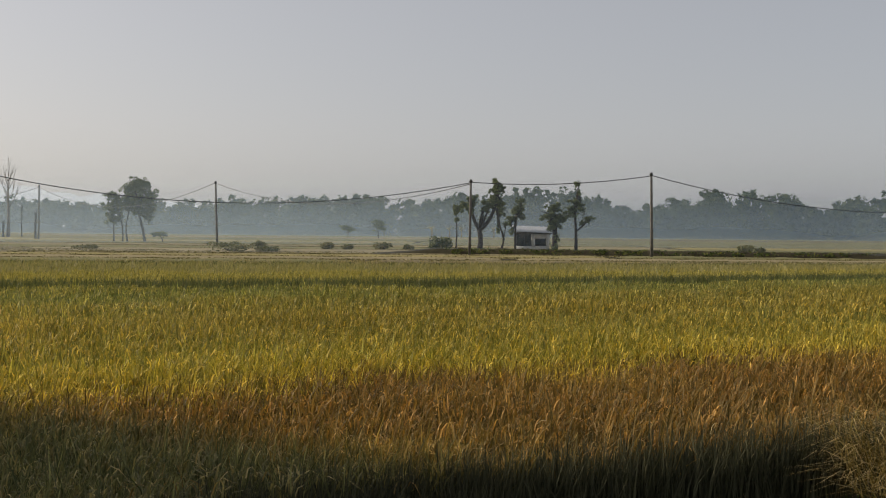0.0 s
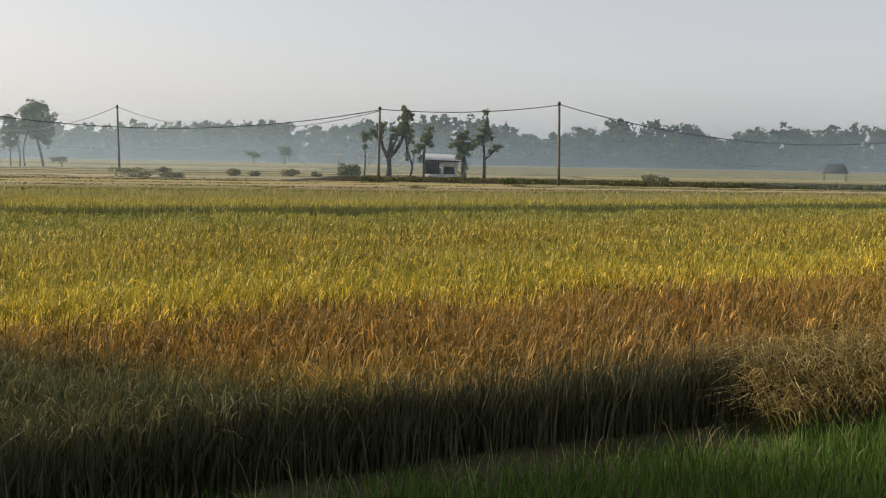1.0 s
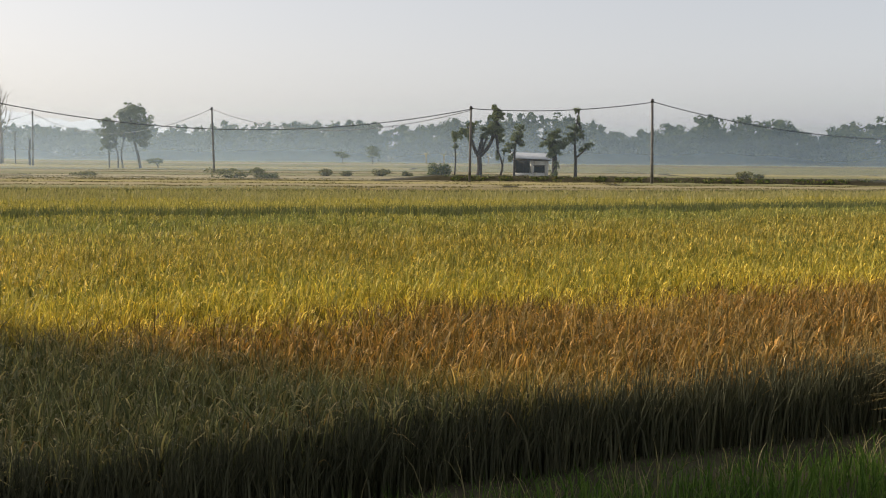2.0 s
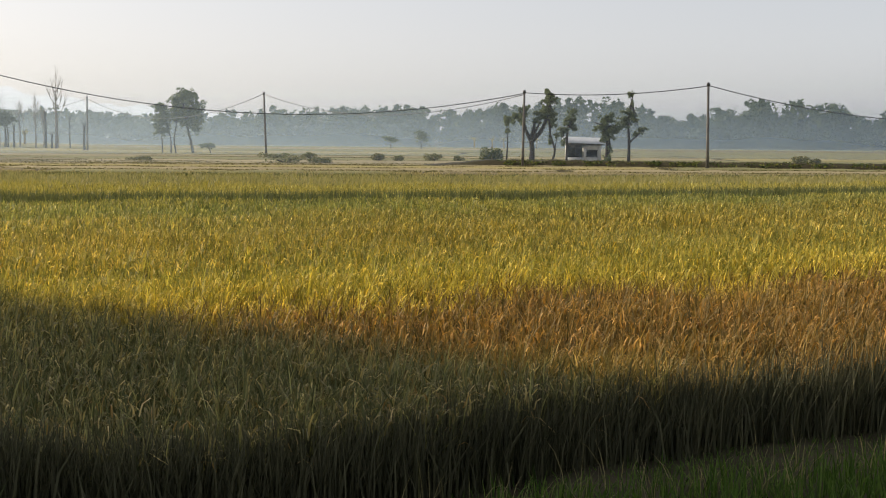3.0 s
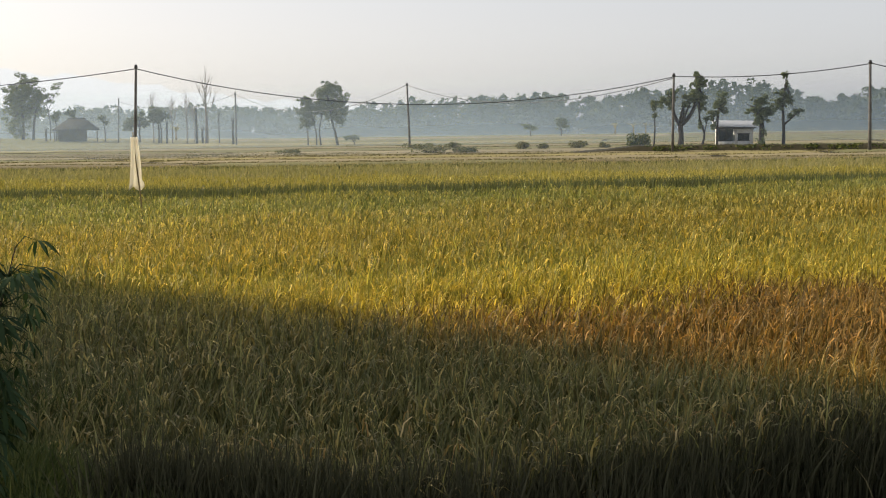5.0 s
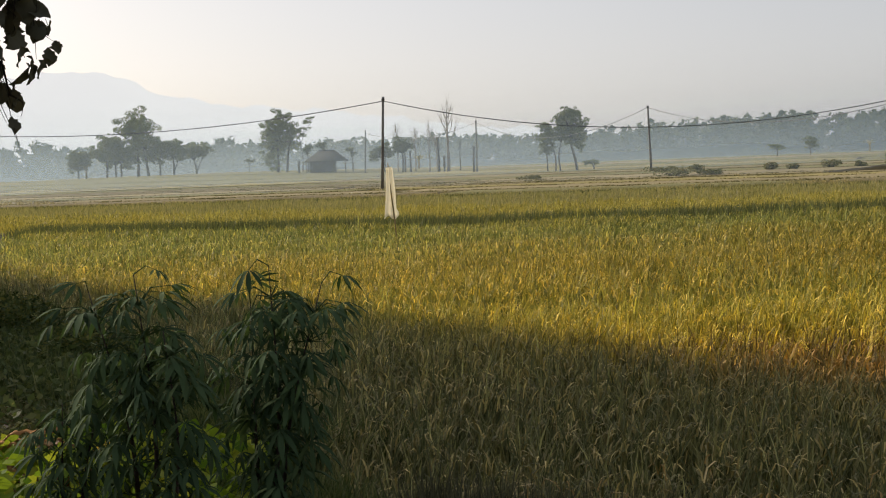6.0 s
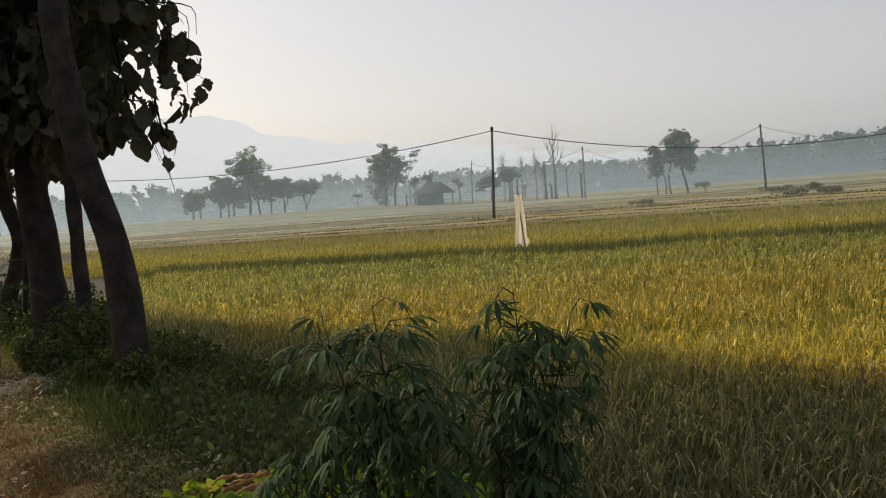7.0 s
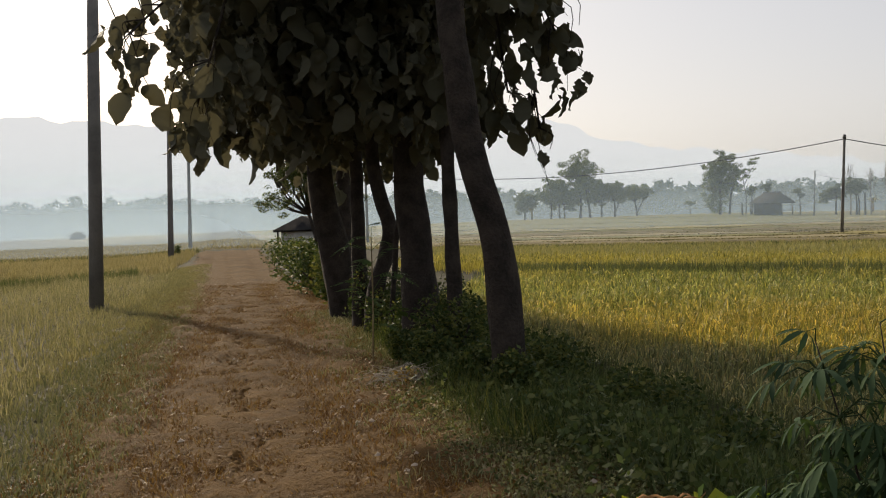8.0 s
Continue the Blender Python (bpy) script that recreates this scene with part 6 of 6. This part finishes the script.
build_sapling()
build_brush_pile()
wa, wl = 11 + 8 * g.uniform(0, 1, 1500), 0.35 + 0.95 * g.uniform(0, 1, 1500)
grass_patch("rank_grass", wa * ALONG.x + wl * SIDE.x, wa * ALONG.y + wl * SIDE.y, g.uniform(0.15, 0.5, 1500), 0.008, M_weed, "rank dark grass tangled round the teak trunks", "grass", (0.1, 0.7), 3, g, 9, 0.1)
wa, wl = g.uniform(9, 24, 1100), g.normal(1.15, 0.3, 1100)
wx, wy = wa * ALONG.x + wl * SIDE.x, wa * ALONG.y + wl * SIDE.y
hv, ht = leaf_cloud(np.stack([wx, wy, soil_z(wx, wy) + g.uniform(0.05, 0.28, 1100), np.full(1100, 0.22), np.full(1100, 0.22), g.uniform(0.08, 0.24, 1100)], -1), 24000, 0.038, g, 0.3)
tagged(new("weeds", mesh_np("weeds", hv, ht, M_bank)), "tangled dark weeds round the teak trunks", "weeds", kind="stuff")
wa, wl = g.uniform(-6, 24, 6500), g.uniform(0.9, 3.0, 6500)
keep = (wa > 8.5) | (wl < 1.35)
wa, wl = wa[keep], wl[keep]
grass_patch("bank_grass", wa * ALONG.x + wl * SIDE.x, wa * ALONG.y + wl * SIDE.y, np.where(wa > 8.5, 0.5, 0.26), 0.013, M_bank, "dark rough grass on the shaded bank", "grass", (0.1, 0.6), 3, g, 9, 0.1)
wa, wl = g.uniform(5.6, 7.6, 520), g.uniform(1.1, 1.75, 520)
grass_patch("bank_grass", wa * ALONG.x + wl * SIDE.x, wa * ALONG.y + wl * SIDE.y, 0.36, 0.011, M_bank, "dull green grass at the corner of the paddy", "grass", (0.1, 0.6), 3, g, 8, 0.07)
wa, wl = -12 + 66 * g.uniform(0, 1, 15000) ** 1.4, -2.35 - np.abs(g.normal(0.25, 0.85, 15000))
wl = wl - 0.012 * np.clip(wa - 30, 0, 60)
for far, mat, label in ((False, M_verge, "short worn yellow-green grass along the road edge"), (True, M_drygrass, "short dry beige grass along the road edge")):
    ok = (wa + 4 * np.sin(wl * 3) > 21) == far
    grass_patch("left_verge_grass", (wa * ALONG.x + wl * SIDE.x)[ok], (wa * ALONG.y + wl * SIDE.y)[ok], 0.13, 0.012, mat, label, "grass", (0.2, 0.9), 2, g, 6, 0.09)
wa, wl = 5 + 30 * g.uniform(0, 1, 20000) ** 1.5, g.uniform(-2.9, 0.7, 20000)
thin_ = 0.7 * np.exp(-((wl + 0.62) / 0.3) ** 2) + 0.7 * np.exp(-((wl + 2.05) / 0.25) ** 2) + np.exp(-((wl + 1.5) / 0.16) ** 2) + 0.5 * np.sin(wa * 1.7 + 2 * np.sin(wl * 2.1)) * np.sin(wl * 3.3 + wa) < g.uniform(0.1, 1.0, 20000)
wa, wl = wa[thin_], wl[thin_]
grass_patch("trampled_grass", wa * ALONG.x + wl * SIDE.x, wa * ALONG.y + wl * SIDE.y, 0.065, 0.010, M_rustgrass, "trampled reddish-brown grass and straw over the dirt road", "grass", (0.4, 1.4), 2, g, 7, 0.09, lift=0.02)
wa, wl = g.uniform(-12, 24, 9500), g.normal(0.45, 0.35, 9500)
grass_patch("right_verge_grass", wa * ALONG.x + wl * SIDE.x, wa * ALONG.y + wl * SIDE.y, 0.11, 0.012, M_verge, "short trampled grass along the road edge", "grass", (0.2, 0.9), 2, g, 6, 0.07, lift=0.01)
wa, wl = g.uniform(-12, 9, 9000), -3.2 - 9 * g.uniform(0, 1, 9000) ** 1.3
grass_patch("rough_grass", wa * ALONG.x + wl * SIDE.x, wa * ALONG.y + wl * SIDE.y, 0.24, 0.014, M_verge, "rough yellow-green grass beside the dirt road", "grass", (0.1, 0.7), 2, g, 5, 0.12)
n = 11000
wa, wl = 7 + 41 * g.uniform(0, 1, n) ** 1.3, -3.7 - 24 * g.uniform(0, 1, n) ** 1.3
grass_patch("meadow_grass", wa * ALONG.x + wl * SIDE.x, wa * ALONG.y + wl * SIDE.y, 0.44 - 0.24 * np.clip((wl + 6.5) / 2.6, 0, 1), 0.014, M_meadow, "pale rough grass on the flat beside the road", "grass", (0.1, 0.6), 2, g, 8, 0.16)
n = 9000
wa, wl = g.uniform(49.5, 83.5, n), -4.2 - 36 * g.uniform(0, 1, n) ** 1.2
grass_patch("roadside_rice", wa * ALONG.x + wl * SIDE.x, wa * ALONG.y + wl * SIDE.y, 0.5, 0.03, M_ripe, "pale golden ripe rice beside the road", "rice field", (0.1, 0.5), 2, g, 8, 0.16)
n = 1500
wl = -5.2 - 40 * g.uniform(0, 1, n)
wa = 48.3 + g.normal(0, 0.7, n)
grass_patch("bund_grass", wa * ALONG.x + wl * SIDE.x, wa * ALONG.y + wl * SIDE.y, 0.5, 0.03, M_edge, "dull green grass before the roadside rice", "grass", (0.05, 0.4), 2, g, 6, 0.14)
n = 1700
wl = -4.0 - 70 * g.uniform(0, 1, n)
wa = 85.5 + g.normal(0, 0.5, n)
grass_patch("bund_grass", wa * ALONG.x + wl * SIDE.x, wa * ALONG.y + wl * SIDE.y, 0.48, 0.035, M_weed, "dark green grass on the bund beside the road", "grass", (0.05, 0.4), 2, g, 6, 0.14)
n = 12000
wa, wl = g.uniform(88, 180, n), -4.6 - g.uniform(0, 90, n)
cross = g.uniform(0, 1, n) < 0.3
wa, wl = np.where(cross, g.uniform(90, 210, n), wa), np.where(cross, g.uniform(-30, 22, n), wl)
grass_patch("far_field_grass", wa * ALONG.x + wl * SIDE.x, wa * ALONG.y + wl * SIDE.y, 0.34, 0.06, M_ripe, "pale golden rice across the road", "rice field", (0.1, 0.5), 2, g, 6, 0.4)


# ---- cassava ----
def cassava_leaf(lobes=6, size=0.17, seed=0):
    """A palmate leaf hanging from its stalk; the stalk's foot is the origin."""
    g = np.random.default_rng(seed)
    reach = g.uniform(0.12, 0.2)
    hub = np.array([reach, 0, 0.02])
    chunks = [tube([(0, 0, 0), (reach * 0.5, 0, 0.05), tuple(hub)], [0.004, 0.003], 4)]
    for k in range(lobes):
        a = (k - (lobes - 1) / 2) * 0.62 + g.normal(0, 0.08)
        ln = size * (1.0 - 0.12 * abs(k - (lobes - 1) / 2)) * g.uniform(0.9, 1.1)
        d, s = np.array([math.cos(a), math.sin(a), 0]), np.array([-math.sin(a), math.cos(a), 0])
        v = [hub]
        for f, w in ((0.35, 0.10), (0.65, 0.145), (1.0, 0.0)):
            m = hub + d * ln * f + np.array([0, 0, -0.8 * ln * f * f])
            v += [m - s * w * ln * 0.72, m + np.array([0, 0, -0.02 * ln]), m + s * w * ln * 0.72] if w else [m]
        chunks.append((np.array(v), np.array([(0, 1, 2), (0, 2, 3), (1, 4, 5), (1, 5, 2), (2, 5, 6), (2, 6, 3), (4, 7, 5), (5, 7, 6)])))
    return joined(chunks)


CASSAVA_MESH = [mesh_np("leaf", *cassava_leaf(5 + k % 3, 0.115 + 0.013 * k, k), M_cassava, True) for k in range(4)]


def cassava(at, stems, label, seed):
    g = np.random.default_rng(seed)
    at = Vector(at)
    at.z = float(soil_z(at.x, at.y)) - 0.02
    plant = thing("cassava_plant", at, label, "shrub", "cassava plants")
    for dx, dy, h in stems:
        line = bend([(dx * 0.25, dy * 0.25, 0), (dx * 0.55 + g.normal(0, 0.03), dy * 0.6, h * 0.5), (dx, dy, h)], 5)
        child("stem", mesh_np("stem", *tube(line, [0.015, 0.010, 0.004, 0.002], 6), M_bark, True), plant)
        n = int(66 * h / 1.2)
        for k in range(n):
            s = 0.12 + 0.88 * (k / (n - 1)) ** 0.6
            p = Vector(line[int(s * (len(line) - 1))])
            yaw = k * 2.4 + g.normal(0, 0.3)
            lf = child("leaf", CASSAVA_MESH[int(g.integers(4))], plant)
            lf.matrix_local = Matrix.Translation(p) @ Euler((g.normal(0, 0.25), g.normal(0.15, 0.3) - 0.1 * (s > 0.92), yaw)).to_matrix().to_4x4() @ Matrix.Scale(float(g.uniform(0.62, 0.98)), 4)


cassava((-4.85, 4.6, 0), [(0.05, 0.1, 1.3), (0.25, 0.18, 1.22), (-0.12, 0.22, 1.12)], "cassava shrub with drooping dark palmate leaves", 201)
cassava((-5.2, 4.35, 0), [(-0.05, 0.05, 1.26), (-0.24, 0.0, 1.2), (0.15, -0.05, 1.05)], "shaded cassava shrub with reddish stems", 202)
cassava((-5.6, 4.3, 0), [(-0.05, 0.1, 0.7), (0.1, 0.2, 0.8)], "short young cassava at the roadside", 203)
p0 = track(8.0, 0.6)
hv, ht = leaf_cloud([(p0.x + dx, p0.y + dy, 0.1 + dz, 0.26, 0.24, 0.15) for dx, dy, dz in ((-0.35, -0.25, 0.06), (0, 0, 0.12), (0.35, 0.1, 0.05), (-0.1, 0.3, 0.05), (0.15, -0.3, 0.1), (0.5, -0.35, 0.06), (0.1, 0.6, 0.0), (-0.45, 0.35, 0.02), (0.75, -0.1, 0.0), (0.45, 0.45, 0.03), (0.9, -0.45, 0.0), (-0.7, 0.0, 0.03), (-0.15, -0.6, 0.04))], 1500, 0.07, g, 0.3, 1.2)
tagged(new("creeper", mesh_np("creeper", hv, ht, M_vine)), "sunlit yellow-green creeper under the cassava", "plant", kind="stuff")
yl = thing("fallen_leaf", (p0.x + 0.1, p0.y - 0.15, 0.3), "single yellowed leaf caught in the creeper", "leaf")
child("blade", mesh_np("blade", *teak_leaf(0.16, 0.1, 0.3, 9), M_yellow, True), yl)
hv, ht = leaf_cloud([(-6.62, 5.2, 0.08, 0.4, 0.36, 0.13), (-6.5, 5.3, 0.12, 0.24, 0.24, 0.12), (-6.8, 5.05, 0.05, 0.35, 0.3, 0.1)], 900, 0.07, g, 0.1, 1.3)
tagged(new("leaf_heap", mesh_np("leaf_heap", hv, ht, M_litter)), "low heap of dead brown leaves on the road edge", "leaves", kind="stuff")


def build_dead_frond():
    """Split, ragged strips of a dry palm sheath."""
    g = np.random.default_rng(64)
    base = Vector((-6.63, 5.2, 0.1))
    fr = thing("dead_frond", base, "dry orange-brown palm sheath lying on the bank", "dead leaf")
    for k in range(15):
        ln, wd = g.uniform(0.25, 0.6), g.uniform(0.008, 0.026)
        lift, kink = 0.02 + 0.013 * k, g.uniform(-0.06, 0.06)
        v, t = [], []
        for i in range(12):
            s = i / 11 * 2 - 1
            w = wd * (1 - 0.75 * abs(s) ** 3) * g.uniform(0.65, 1.2)
            mid = kink * s * s + g.normal(0, 0.006)
            z = lift + 0.05 * s + g.normal(0, 0.006) - 0.05 * s * s
            for j in (-1, 0, 1):
                v.append((s * ln / 2, mid + j * w, z - abs(j) * wd * 0.5 + g.normal(0, 0.005)))
        for i in range(11):
            for j in range(2):
                a = 3 * i + j
                t += [(a, a + 3, a + 4), (a, a + 4, a + 1)]
        ob = child("strip", mesh_np("strip", v, t, M_frond), fr)
        ob.location = (g.normal(0, 0.09), g.normal(0, 0.09), 0)
        ob.rotation_euler = (g.normal(0, 0.3), 0, radians(58) + g.normal(0, 0.3))
        ob.modifiers.new("thickness", "SOLIDIFY").thickness = 0.003


build_dead_frond()


# ---- loose stones and litter on the road ----
def build_litter():
    g = np.random.default_rng(77)
    n = 1500
    a, l = 6 + 34 * g.uniform(0, 1, n) ** 1.5, g.uniform(-2.7, 0.7, n)
    P = np.stack([a * ALONG.x + l * SIDE.x, a * ALONG.y + l * SIDE.y, np.full(n, 0.035)], -1)
    chunks = []
    for p in P[:300]:
        s = g.uniform(0.008, 0.03)
        v = np.array([(1, 0, 0), (0, 1, 0), (-1, 0, 0), (0, -1, 0), (0, 0, 0.8), (0.7, 0.7, 0.3)]) * s * g.uniform(0.7, 1.3, (6, 3))
        chunks.append((v + p, np.array([(0, 5, 4), (5, 1, 4), (1, 2, 4), (2, 3, 4), (3, 0, 4)])))
    tagged(new("road_stones", mesh_np("road_stones", *joined(chunks), M_stone)), "small loose stones scattered on the dirt road", "stones", kind="stuff")
    clods = []
    for _ in range(420):
        a_, s = 5 + 30 * g.uniform() ** 1.4, g.uniform(0.015, 0.05)
        p = np.array(track(a_, -1.5 - 0.07 * math.sin(a_ * 0.9) + g.normal(0, 0.16), 0.02))
        v = np.array([(1, 0, 0), (0.3, 0.95, 0), (-0.8, 0.5, 0), (-0.8, -0.5, 0), (0.3, -0.95, 0), (0.35, 0.2, 0.6), (-0.3, -0.1, 0.7)]) * s * g.uniform(0.7, 1.3, (7, 3))
        clods.append((v + p, np.array([(0, 1, 5), (1, 2, 6), (1, 6, 5), (2, 3, 6), (3, 4, 6), (4, 0, 5), (4, 5, 6)])))
    tagged(new("dirt_clods", mesh_np("dirt_clods", *joined(clods), M_road)), "broken clods of earth along the wheel furrow", "clods", kind="stuff")
    lob = np.concatenate([P[:, :3] + (0, 0, 0.01), np.full((n, 2), 0.12), np.full((n, 1), 0.015)], 1)
    a, l = 9.8 + 6.8 * g.uniform(0, 1, 260) ** 0.8, g.normal(-0.02, 0.17, 260)
    drift = np.stack([a * ALONG.x + l * SIDE.x, a * ALONG.y + l * SIDE.y, np.full(260, 0.05), np.full(260, 0.1), np.full(260, 0.1), g.uniform(0.015, 0.06, 260)], -1)
    tagged(new("leaf_drift", mesh_np("leaf_drift", *leaf_cloud(drift, 700, 0.022, g, 0.55, 1.9), M_litter)), "pale dry leaves drifted along the foot of the trunks", "litter", kind="stuff")
    tagged(new("leaf_litter", mesh_np("leaf_litter", *leaf_cloud(lob, 1100, 0.022, g, 0.55, 1.9), M_litter)), "dry fallen leaves and scraps on the road", "litter", kind="stuff")


build_litter()
